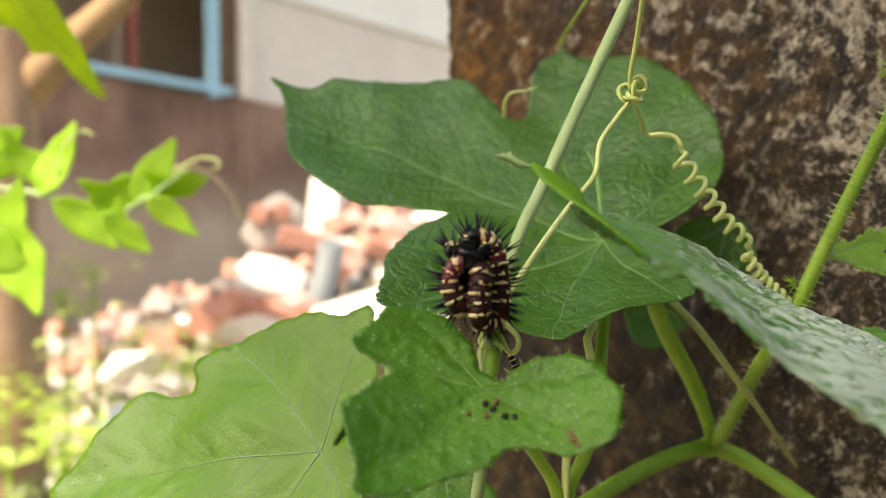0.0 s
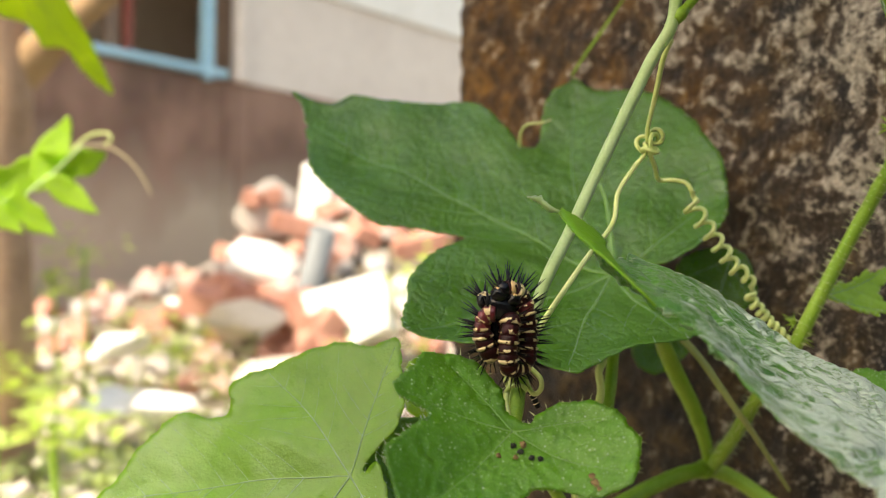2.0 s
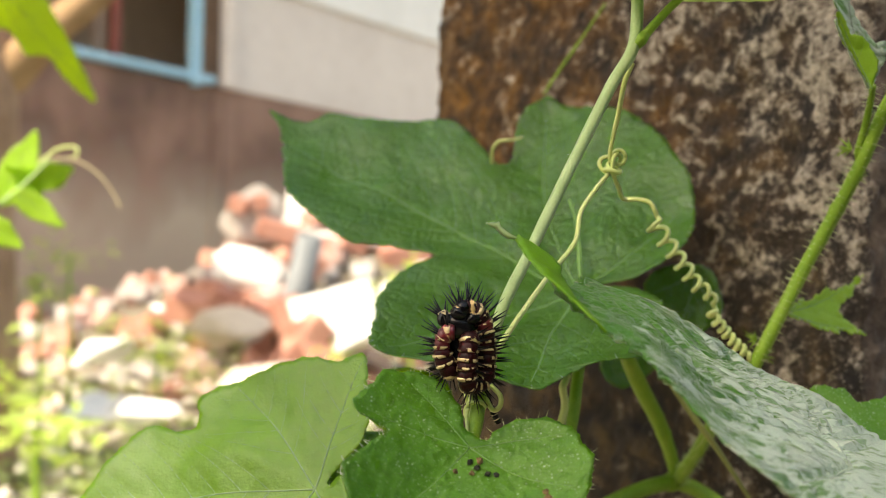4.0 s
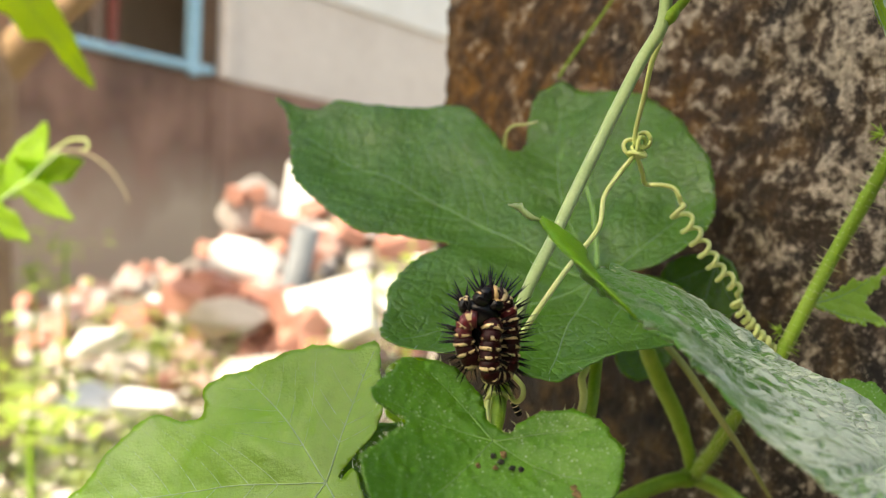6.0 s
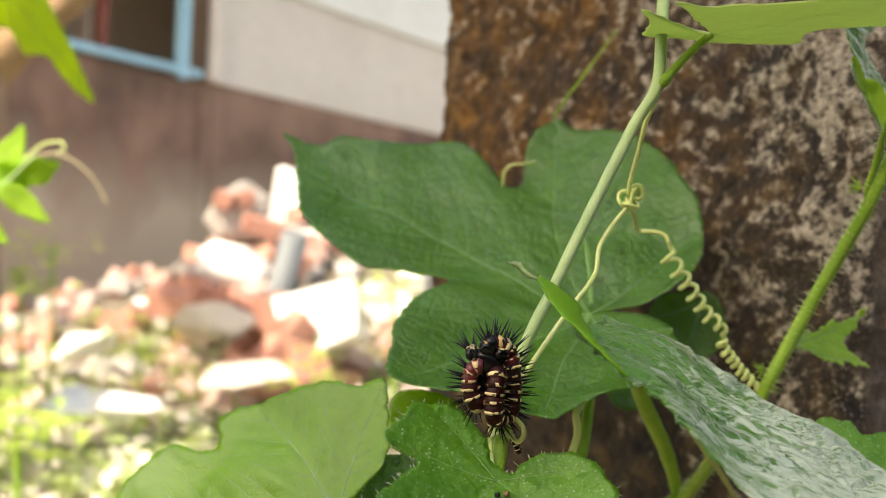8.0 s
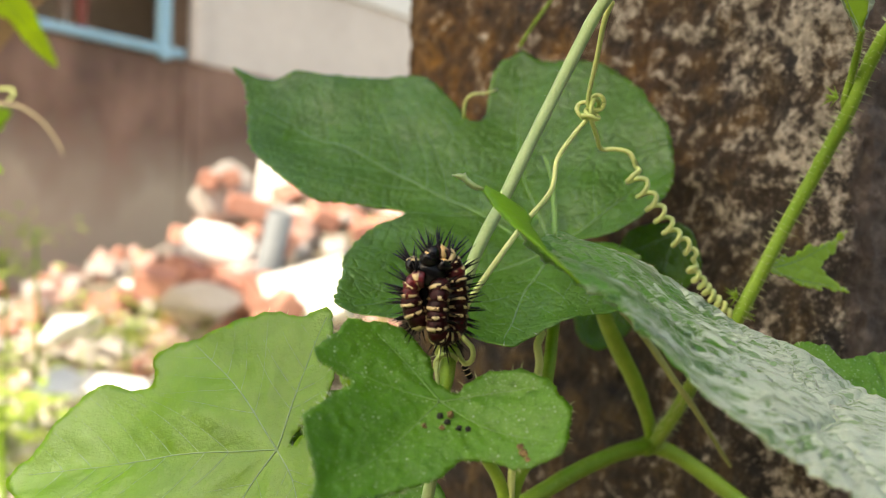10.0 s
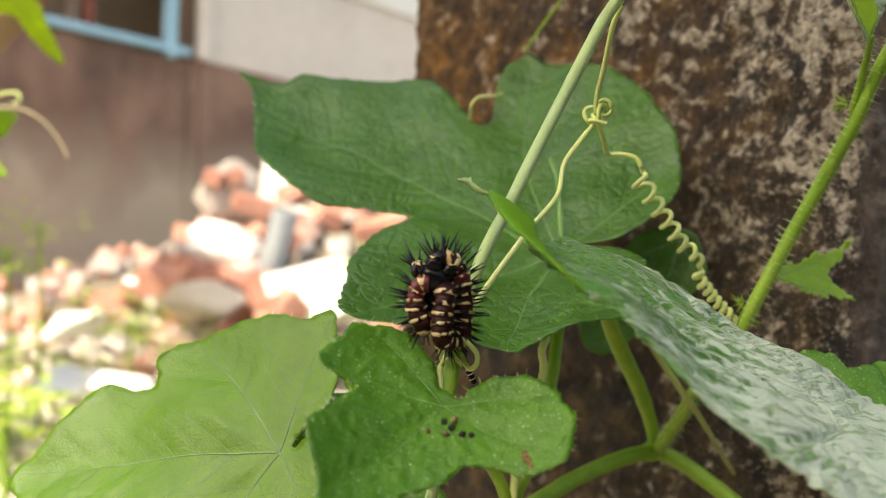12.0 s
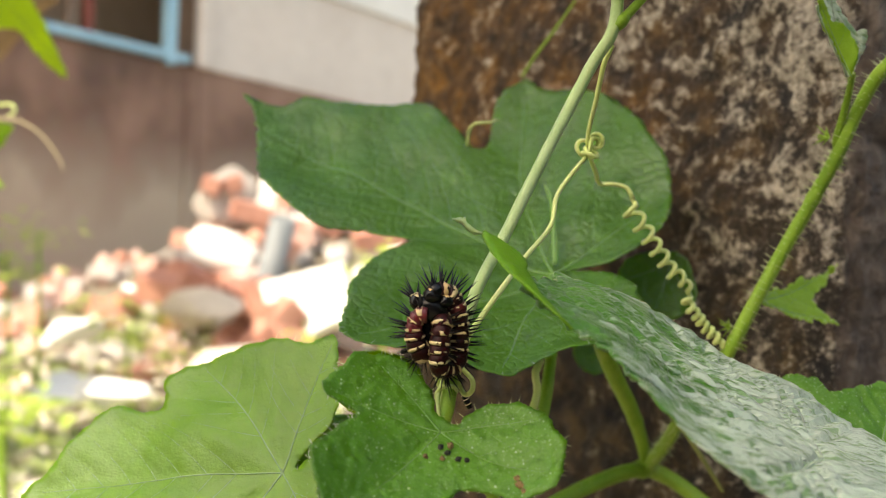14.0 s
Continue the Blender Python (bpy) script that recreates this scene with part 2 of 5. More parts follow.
WEED = leaf_material("weed_green", (0.33, 0.41, 0.17), (0.50, 0.58, 0.30), (0.48, 0.60, 0.10), thin=0.45)
WEED_BRIGHT = leaf_material("weed_yellow_green", (0.32, 0.44, 0.09), (0.46, 0.57, 0.16), (0.55, 0.68, 0.12), thin=0.45)
STRAW = mottled("dry_leaf", (0.62, 0.55, 0.45), (0.82, 0.77, 0.68), 60, 0.8, 0.001)


def brown_wall_material():
    m, nt, bs = mat_new("paint_brown_stained")
    tc = nt.nodes.new("ShaderNodeTexCoord")
    mp = nt.nodes.new("ShaderNodeMapping")
    mp.inputs["Scale"].default_value = (1.9, 1.9, 1.15)
    nt.links.new(tc.outputs["Object"], mp.inputs[0])
    streak = node(nt, "ShaderNodeTexNoise", Scale=1.7, Detail=5.0)
    nt.links.new(mp.outputs[0], streak.inputs["Vector"])
    sep = nt.nodes.new("ShaderNodeSeparateXYZ")
    nt.links.new(tc.outputs["Object"], sep.inputs[0])
    fine = noise_tex(nt, 30.0, 6.0)
    base = ramp(nt, streak.outputs[0], [(0.36, (0.09, 0.046, 0.032)), (0.5, (0.19, 0.101, 0.070)), (0.64, (0.29, 0.166, 0.120))]).outputs[0]
    # rain-splashed foot of the wall, where the paint has gone
    add = nt.nodes.new("ShaderNodeMath")
    add.operation = "MULTIPLY_ADD"
    nt.links.new(streak.outputs[0], add.inputs[0])
    add.inputs[1].default_value = 0.5
    half = nt.nodes.new("ShaderNodeMath")
    half.operation = "MULTIPLY"
    half.inputs[1].default_value = 0.5
    nt.links.new(sep.outputs[2], half.inputs[0])
    nt.links.new(half.outputs[0], add.inputs[2])
    worn = ramp(nt, add.outputs[0], [(0.58, (1, 1, 1)), (0.78, (0, 0, 0))]).outputs[0]
    col = mix(nt, worn, base, (0.44, 0.345, 0.262))
    nt.links.new(mix(nt, 0.04, col, fine.outputs[1]), bs.inputs["Base Color"])
    bs.inputs["Roughness"].default_value = 0.85
    bump(nt, bs, fine.outputs[0], 0.5, 0.003)
    return m


WALL_BROWN = brown_wall_material()


def post_material():
    """Old cast concrete: brown algae film, dark pits, pale crusts of lichen."""
    m, nt, bs = mat_new("post_lichen")
    tc = nt.nodes.new("ShaderNodeTexCoord")
    big = noise_tex(nt, 26.0, 5.0, 0.6)
    mid = noise_tex(nt, 130.0, 6.0, 0.68)
    crust = noise_tex(nt, 75.0, 4.0, 0.55)
    grain = noise_tex(nt, 700.0, 5.0, 0.7)
    sep = nt.nodes.new("ShaderNodeSeparateXYZ")
    nt.links.new(tc.outputs["Object"], sep.inputs[0])
    spot = noise_tex(nt, 260.0, 7.0, 0.66)
    base = ramp(nt, mid.outputs[0], [(0.36, (0.005, 0.003, 0.002)), (0.5, (0.030, 0.018, 0.008)), (0.62, (0.115, 0.074, 0.028))]).outputs[0]
    # rusty algae away from the corner (x runs along the face, 0 at the corner)
    far = nt.nodes.new("ShaderNodeMapRange")
    nt.links.new(sep.outputs[0], far.inputs[0])
    for i, v in ((1, -0.015), (2, -0.085), (3, 0.12), (4, 1.0)):
        far.inputs[i].default_value = v
    rustn = ramp(nt, big.outputs[0], [(0.36, (0.25, 0.25, 0.25)), (0.56, (1, 1, 1))]).outputs[0]
    rm = nt.nodes.new("ShaderNodeMath")
    rm.operation = "MULTIPLY"
    nt.links.new(rustn, rm.inputs[0])
    nt.links.new(far.outputs[0], rm.inputs[1])
    # rust fades out towards the bottom: shade under the leaves put into the colour
    high = nt.nodes.new("ShaderNodeMapRange")
    nt.links.new(sep.outputs[2], high.inputs[0])
    for i, v in ((1, 0.45), (2, 0.485), (3, 0.15), (4, 1.0)):
        high.inputs[i].default_value = v
    rh = nt.nodes.new("ShaderNodeMath")
    rh.operation = "MULTIPLY"
    nt.links.new(rm.outputs[0], rh.inputs[0])
    nt.links.new(high.outputs[0], rh.inputs[1])
    base = mix(nt, rh.outputs[0], base, ramp(nt, mid.outputs[0], [(0.36, (0.010, 0.004, 0.001)), (0.50, (0.115, 0.050, 0.005)), (0.64, (0.27, 0.125, 0.014))]).outputs[0])
    # pale crusts: clusters of small spots, thicker towards the corner
    along = nt.nodes.new("ShaderNodeMapRange")
    nt.links.new(sep.outputs[0], along.inputs[0])
    for i, v in ((1, -0.12), (2, -0.005), (3, -0.10), (4, 0.065)):
        along.inputs[i].default_value = v
    s1 = nt.nodes.new("ShaderNodeMath")
    nt.links.new(spot.outputs[0], s1.inputs[0])
    nt.links.new(along.outputs[0], s1.inputs[1])
    cl = nt.nodes.new("ShaderNodeMath")
    cl.operation = "MULTIPLY_ADD"
    nt.links.new(crust.outputs[0], cl.inputs[0])
    cl.inputs[1].default_value = 0.62
    # the crusts grow thicker higher up; thinning them below also paints in the leaves' shade
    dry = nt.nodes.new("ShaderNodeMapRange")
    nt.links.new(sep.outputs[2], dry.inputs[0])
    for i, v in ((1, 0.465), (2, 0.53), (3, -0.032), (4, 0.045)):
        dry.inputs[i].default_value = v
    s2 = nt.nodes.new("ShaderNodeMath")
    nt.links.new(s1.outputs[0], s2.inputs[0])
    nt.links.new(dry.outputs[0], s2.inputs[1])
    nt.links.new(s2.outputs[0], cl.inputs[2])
    lower = nt.nodes.new("ShaderNodeMapRange")
    nt.links.new(cl.outputs[0], lower.inputs[0])
    for i, v in ((1, 0.85), (2, 0.94), (3, 0.0), (4, 0.95)):
        lower.inputs[i].default_value = v
    pale = lower.outputs[0]
    # dust of fine specks close to the corner
    dust = noise_tex(nt, 1100.0, 3.0, 0.6)
    d1 = nt.nodes.new("ShaderNodeMath")
    d1.operation = "MULTIPLY_ADD"
    nt.links.new(along.outputs[0], d1.inputs[0])
    d1.inputs[1].default_value = 1.2
    nt.links.new(dust.outputs[0], d1.inputs[2])
    d2 = nt.nodes.new("ShaderNodeMapRange")
    nt.links.new(d1.outputs[0], d2.inputs[0])
    for i, v in ((1, 0.64), (2, 0.72), (3, 0.0), (4, 0.6)):
        d2.inputs[i].default_value = v
    both = nt.nodes.new("ShaderNodeMath")
    both.operation = "MAXIMUM"
    nt.links.new(pale, both.inputs[0])
    nt.links.new(d2.outputs[0], both.inputs[1])
    pale = both.outputs[0]
    tone = ramp(nt, grain.outputs[0], [(0.36, (0.09, 0.066, 0.042)), (0.62, (0.62, 0.56, 0.47))]).outputs[0]
    col = mix(nt, pale, base, tone)
    dark = ramp(nt, grain.outputs[0], [(0.34, (1, 1, 1)), (0.44, (0, 0, 0))]).outputs[0]
    col = mix(nt, dark, col, (0.012, 0.008, 0.006))
    # the narrower side of the post is barer: plain brown cement with a few specks
    side = nt.nodes.new("ShaderNodeMapRange")
    nt.links.new(sep.outputs[1], side.inputs[0])
    for i, v in ((1, 0.0012), (2, 0.003), (3, 0.0), (4, 0.85)):
        side.inputs[i].default_value = v
    bare = ramp(nt, mid.outputs[0], [(0.3, (0.085, 0.055, 0.038)), (0.52, (0.15, 0.105, 0.078)), (0.72, (0.27, 0.21, 0.165))]).outputs[0]
    col = mix(nt, side.outputs[0], col, bare)
    nt.links.new(col, bs.inputs["Base Color"])
    bs.inputs["Roughness"].default_value = 0.5
    lumps = nt.nodes.new("ShaderNodeMath")
    lumps.operation = "MULTIPLY_ADD"
    nt.links.new(spot.outputs[0], lumps.inputs[0])
    lumps.inputs[1].default_value = 1.6
    nt.links.new(grain.outputs[0], lumps.inputs[2])
    bump(nt, bs, lumps.outputs[0], 1.0, 0.0018)
    return m


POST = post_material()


def ground_material():
    m, nt, bs = mat_new("soil_dry")
    big, fine = noise_tex(nt, 2.2, 6.0), noise_tex(nt, 40.0, 6.0, 0.7)
    a = ramp(nt, big.outputs[0], [(0.35, (0.13, 0.10, 0.065)), (0.6, (0.24, 0.20, 0.15))]).outputs[0]
    b = ramp(nt, fine.outputs[0], [(0.35, (0.08, 0.06, 0.04)), (0.65, (0.32, 0.28, 0.22))]).outputs[0]
    nt.links.new(mix(nt, 0.5, a, b), bs.inputs["Base Color"])
    bs.inputs["Roughness"].default_value = 0.95
    bump(nt, bs, fine.outputs[0], 0.8, 0.02)
    return m


SOIL = ground_material()


# ---- mesh helpers ----
def part(name, bm, material, parent=None, label="", smooth=True):
    """Links a bmesh as one mesh object, under a thing or a part if one is given."""
    me = bpy.data.meshes.new(name)
    bm.normal_update()
    bm.to_mesh(me)
    bm.free()
    if smooth:
        me.polygons.foreach_set("use_smooth", [True] * len(me.polygons))
    for mt in material if isinstance(material, (list, tuple)) else [material]:
        me.materials.append(mt)
    ob = new(name, me)
    if parent:
        ob.parent = parent
    return tagged(ob, label=label)


def thing(name, m, label, category, group="", kind=""):
    """An Empty at the thing's base, which carries its parts."""
    e = new(name)
    e.empty_display_size = 0.01
    e.matrix_world = m
    return tagged(e, label, category, group, kind)


def basis(origin, a, b):
    a, b = Vector(a).normalized(), Vector(b)
    n = a.cross(b).normalized()
    b = n.cross(a)
    m = Matrix((a, b, n)).transposed().to_4x4()
    m.translation = origin
    return m


def spline(pts, step, closed=False):
    """Catmull-Rom through the points, at about that step."""
    p = [Vector(q) for q in pts]
    n, out = len(p), []
    for i in range(n if closed else n - 1):
        if closed:
            a, b, c, d = p[i - 1], p[i], p[(i + 1) % n], p[(i + 2) % n]
        else:
            b, c = p[i], p[i + 1]
            a = p[i - 1] if i else b * 2 - c
            d = p[i + 2] if i + 2 < n else c * 2 - b
        k = max(1, round((c - b).length / step))
        for j in range(k):
            t = j / k
            out.append(0.5 * (2 * b + (c - a) * t + (2 * a - 5 * b + 4 * c - d) * t * t + (3 * b - a - 3 * c + d) * t ** 3))
    if not closed:
        out.append(p[-1])
    return out


def tube_into(bm, pts, radii, sides=8, caps=True, wob=0.0, ridged=0.0):
    """A tube along the points; radii: one, or one a point (or a list spread over the length)."""
    n = len(pts)
    if isinstance(radii, (int, float)):
        radii = [radii]
    def rad(i):
        f = i / max(1, n - 1) * (len(radii) - 1)
        k = min(int(f), len(radii) - 2) if len(radii) > 1 else 0
        return radii[0] if len(radii) == 1 else radii[k] + (radii[k + 1] - radii[k]) * (f - k)
    up, rings = None, []
    for i, p in enumerate(pts):
        d = (pts[min(i + 1, n - 1)] - pts[max(i - 1, 0)]).normalized()
        if up is None:
            up = d.orthogonal().normalized()
        up = (up - d * up.dot(d)).normalized()
        side = d.cross(up)
        r = rad(i) * (1 + wob * noise.noise(p * 300))
        rings.append([bm.verts.new(p + (up * math.cos(2 * math.pi * j / sides) + side * math.sin(2 * math.pi * j / sides)) * r * (1 - ridged * (j % 3 == 0))) for j in range(sides)])
    for r0, r1 in zip(rings, rings[1:]):
        for j in range(sides):
            bm.faces.new((r0[j], r0[(j + 1) % sides], r1[(j + 1) % sides], r1[j]))
    if caps:
        bm.faces.new(rings[0][::-1])
        bm.faces.new(rings[-1])
    return rings


def cone_into(bm, base, tip, r, sides=4):
    d = (tip - base).normalized()
    up = d.orthogonal().normalized()
    side = d.cross(up)
    ring = [bm.verts.new(base + (up * math.cos(a) + side * math.sin(a)) * r) for a in (2 * math.pi * j / sides for j in range(sides))]
    top = bm.verts.new(tip)
    for j in range(sides):
        bm.faces.new((ring[j], ring[(j + 1) % sides], top))


def box_into(bm, lo, hi, bevel=0.0):
    x0, y0, z0 = lo
    x1, y1, z1 = hi
    v = [bm.verts.new(q) for q in ((x0, y0, z0), (x1, y0, z0), (x1, y1, z0), (x0, y1, z0), (x0, y0, z1), (x1, y0, z1), (x1, y1, z1), (x0, y1, z1))]
    f = [bm.faces.new([v[i] for i in q]) for q in ((3, 2, 1, 0), (4, 5, 6, 7), (0, 1, 5, 4), (1, 2, 6, 5), (2, 3, 7, 6), (3, 0, 4, 7))]
    if bevel:
        es = list({e for q in f for e in q.edges})
        bmesh.ops.bevel(bm, geom=es, offset=bevel, segments=2, affect="EDGES")


def inside(p, poly):
    x, y, c = p[0], p[1], False
    for (ax, ay), (bx, by) in zip(poly, poly[1:] + poly[:1]):
        if (ay > y) != (by > y) and x < (bx - ax) * (y - ay) / (by - ay) + ax:
            c = not c
    return c


def seg_dist(px, py, a, b):
    dx, dy = b[0] - a[0], b[1] - a[1]
    t = max(0.0, min(1.0, ((px - a[0]) * dx + (py - a[1]) * dy) / (dx * dx + dy * dy + 1e-12)))
    return math.hypot(px - a[0] - t * dx, py - a[1] - t * dy)


def leaf_parts(parent, outline, bend, vein_tips, material, vein_material, seed=0, grid=1.0, teeth=0.15, ruffle=0.5, quilt=0.3,
               hairs=0, vein_width=0.28, hair_len=0.8, foot=(0.0, 0.0), lat=5.0, under=False, bulges=(), puff=0.0, vault=0.0, span=5.0):
    """Blade, veins and margin hairs of one leaf, in millimetres in the leaf's own plane; foot: where the stalk meets the blade."""
    rng = random.Random(seed)
    mm = 0.001
    edge = [(q.x, q.y) for q in spline([(x, y, 0) for x, y in outline], 0.7 * grid, True)]
    # small teeth along the margin
    m = len(edge)
    cut = []
    for i, (x, y) in enumerate(edge):
        (ax, ay), (bx, by) = edge[i - 1], edge[(i + 1) % m]
        nx, ny = by - ay, ax - bx
        ln = math.hypot(nx, ny) or 1.0
        k = teeth * noise.noise(Vector((x * 0.45, y * 0.45, seed))) * 2 + teeth * 0.6 * (i % 4 == 0)
        cut.append((x + nx / ln * k, y + ny / ln * k))
    edge = cut
    ox, oy = foot
    veins = []
    for tx, ty in vein_tips:
        L = math.hypot(tx - ox, ty - oy)
        side = rng.uniform(-0.06, 0.06) * L
        mx, my = (ox + tx) / 2 - (ty - oy) / L * side, (oy + ty) / 2 + (tx - ox) / L * side
        main = [(q.x, q.y) for q in spline([(ox, oy, 0), (mx, my, 0), (tx, ty, 0)], 1.0 * grid)]
        veins.append((main, vein_width, 0))
        dx, dy = (tx - ox) / L, (ty - oy) / L
        k = max(2, int(L / (lat * max(1.0, grid * 0.8))))
        for j in range(1, k + 1):
            f = 0.12 + 0.8 * j / (k + 0.6) + rng.uniform(-0.03, 0.03)
            for s in (-1, 1):
                g = min(0.99, f + rng.uniform(-0.03, 0.03))
                bx, by = main[int(g * (len(main) - 1))]
                ang = radians(rng.uniform(42, 58)) * s
                ex, ey = dx * math.cos(ang) - dy * math.sin(ang), dx * math.sin(ang) + dy * math.cos(ang)
                l2 = L * (1.0 - f) * 0.75 + 1.5
                line = []
                for t in range(int(l2 / (0.8 * grid)) + 2):
                    d = t * 0.8 * grid
                    q = (bx + ex * d + dx * d * d * 0.018, by + ey * d + dy * d * d * 0.018)
                    if not inside(q, edge):
                        break
                    line.append(q)
                if len(line) > 2:
                    veins.append((line, vein_width * 0.3, 1))
    segs = [(a, b, w) for line, w, o in veins for a, b in zip(line, line[1:])]
    cell = {}
    for sgm in segs:
        cell.setdefault((round(sgm[0][0] / 3), round(sgm[0][1] / 3)), []).append(sgm)
    kb = bend
    ribs = [(a, b) for line, w, o in veins if o == 0 for a, b in zip(line[::2], line[2::2])]

    def height(x, y):
        h = kb[0] * x + kb[1] * y + kb[2] * x * x + kb[3] * x * y + kb[4] * y * y
        cx, cy = round(x / 3), round(y / 3)
        d = 9.0
        for i in (-1, 0, 1):
            for j in (-1, 0, 1):
                for a, b, w in cell.get((cx + i, cy + j), ()):
                    d = min(d, seg_dist(x, y, a, b) * (1.0 if w > vein_width * 0.6 else 1.6))
        for ux, uy, ur, uh in bulges:
            h += uh * math.exp(-((x - ux) ** 2 + (y - uy) ** 2) / (ur * ur))
        h -= quilt * math.exp(-(d / (1.1 * grid)) ** 2)
        if vault:
            h -= vault * math.exp(-(min(seg_dist(x, y, a, b) for a, b in ribs) / span) ** 2)
        h += puff * (noise.noise(Vector((x * 0.21, y * 0.21, seed + 5))) + 0.5 * noise.noise(Vector((x * 0.5, y * 0.5, seed + 9))))
        h += ruffle * noise.noise(Vector((x * 0.07, y * 0.07, seed * 3.1))) * 1.6 + 0.35 * quilt * noise.noise(Vector((x * 0.35 / grid, y * 0.35 / grid, seed)))
        return h

    xs, ys = [q[0] for q in edge], [q[1] for q in edge]
    pts = [Vector(q) for q in edge]
    row, y = 0, min(ys)
    near = {}
    for q in edge:
        near.setdefault((round(q[0] / grid), round(q[1] / grid)), []).append(q)
    while y < max(ys):
        x = min(xs) + (row % 2) * grid * 0.5
        while x < max(xs):
            q = (x + rng.uniform(-0.2, 0.2) * grid, y + rng.uniform(-0.2, 0.2) * grid)
            c = (round(q[0] / grid), round(q[1] / grid))
            close = any(math.hypot(q[0] - e[0], q[1] - e[1]) < 0.5 * grid for i in (-1, 0, 1) for j in (-1, 0, 1) for e in near.get((c[0] + i, c[1] + j), ()))
            if not close and inside(q, edge):
                pts.append(Vector(q))
            x += grid
        y += grid * 0.87
        row += 1
    from mathutils import geometry
    n = len(edge)
    vs, _, fs, *_ = geometry.delaunay_2d_cdt(pts, [(i, (i + 1) % n) for i in range(n)], [], 1, 1e-6)
    thick = 0.22
    bm = bmesh.new()
    top = [bm.verts.new((v.x * mm, v.y * mm, height(v.x, v.y) * mm)) for v in vs]
    bot = [bm.verts.new((t.co.x, t.co.y, t.co.z - thick * mm)) for t in top]
    count = {}
    for f in fs:
        bm.faces.new([top[i] for i in f])
        bm.faces.new([bot[i] for i in reversed(f)])
        for a, b in zip(f, f[1:] + f[:1]):
            count[(a, b)] = 1
    for (a, b) in count:
        if (b, a) not in count:
            bm.faces.new((top[b], top[a], bot[a], bot[b]))
    part("blade", bm, material, parent)
    bm = bmesh.new()
    fine = bmesh.new()
    for line, w, order in veins:
        if len(line) < 2:
            continue
        pv = [Vector((x * mm, y * mm, (height(x, y) + (-0.11 if under else 0.02)) * mm)) for x, y in line]
        if order == 0:
            bm = bmesh.new()
            tube_into(bm, pv, [w * mm * 0.5, w * mm * 0.12], 6)
            part("vein", bm, vein_material, parent)
        else:
            tube_into(fine, pv, [w * mm * 0.5, w * mm * 0.12], 5)
    tagged(part("venation", fine, vein_material, parent), kind="stuff")
    if hairs:
        bm = bmesh.new()
        for i in range(hairs):
            j = rng.randrange(n)
            (x, y), (ax, ay), (bx, by) = edge[j], edge[j - 1], edge[(j + 1) % n]
            nx, ny = by - ay, ax - bx
            ln = math.hypot(nx, ny) or 1.0
            l = hair_len * rng.uniform(0.5, 1.2)
            base = Vector((x, y, height(x, y))) * mm
            tip = base + Vector((nx / ln * l + rng.uniform(-0.3, 0.3), ny / ln * l + rng.uniform(-0.3, 0.3), rng.uniform(-0.1, 0.5))) * mm
            cone_into(bm, base, tip, 0.055 * mm, 4)
        tagged(part("margin_fringe", bm, HAIR, parent), kind="stuff")
    return height


def strand(t, name, pts, radii, material, step=0.0012, sides=10, hairs=0, hair_len=0.0012, seed=1, knots=(), label="", ridged=0.0):
    """One stem or tendril as a part of the vine t (whose origin is the world's), with hairs and swollen joints."""
    line = spline(pts, step)
    bm = bmesh.new()
    tube_into(bm, line, radii, sides, wob=0.06, ridged=ridged)
    st = part(name, bm, material, t, label)
    rng = random.Random(seed)
    if hairs:
        bm = bmesh.new()
        for _ in range(hairs):
            i = rng.randrange(1, len(line) - 1)
            d = (line[i + 1] - line[i - 1]).normalized()
            o = d.orthogonal().normalized()
            o.rotate(Matrix.Rotation(rng.uniform(0, 6.283), 3, d))
            r = radii[0]
            cone_into(bm, line[i] + o * r * 0.8, line[i] + o * (r + hair_len * rng.uniform(0.5, 1.2)) + d * rng.uniform(-3e-4, 3e-4), 0.00006, 3)
        tagged(part("stem_fuzz", bm, HAIR, st), kind="stuff")
    for f, r in knots:
        bm = bmesh.new()
        i = int(f * (len(line) - 1))
        tube_into(bm, line[max(0, i - 2):i + 3], [r * 0.75, r, r * 0.75], 12)
        part("joint", bm, material, st)
    return st


# ---- structure: ground, house, shade ----
def rise(x, y):
    """Height of the ground: a heap of rubble before the house, uneven soil elsewhere."""
    h = 0.05 * noise.noise(Vector((x * 0.7, y * 0.7, 0))) + 0.02 * noise.noise(Vector((x * 3, y * 3, 4)))
    h += 0.78 * math.exp(-((x + 0.25) / (0.62 if x < -0.25 else 0.75)) ** 2 - ((y - 4.05) / 0.75) ** 2)
    h += 0.30 * math.exp(-((x + 1.05) / 0.6) ** 2 - ((y - 3.75) / 0.7) ** 2)
    h += 0.16 * math.exp(-((x + 1.7) / 0.6) ** 2 - ((y - 3.5) / 0.8) ** 2)
    return h


def build_ground():
    bm = bmesh.new()
    xs = [-400, -120, -40, -15, -7] + [-4 + i * 0.1 for i in range(61)] + [3, 6, 15, 40, 120, 400]
    ys = [-400, -120, -40, -12, -4] + [-1.5 + i * 0.1 for i in range(71)] + [7, 10, 20, 60, 150, 400]
    grid = [[bm.verts.new((x, y, rise(x, y) if abs(x) < 20 and abs(y) < 20 else 0)) for x in xs] for y in ys]
    for r0, r1 in zip(grid, grid[1:]):
        for i in range(len(xs) - 1):
            bm.faces.new((r0[i], r0[i + 1], r1[i + 1], r1[i]))
    g = part("ground", bm, SOIL)
    tagged(g, "dry uneven soil with a heap of rubble before the house", "ground", kind="structure")


build_ground()

# the house stands askew: its front runs away to the right
HOUSE = basis((-1.156, 4.545, 0.0), (0.6217, 0.7833, 0.0), (-0.7833, 0.6217, 0.0))
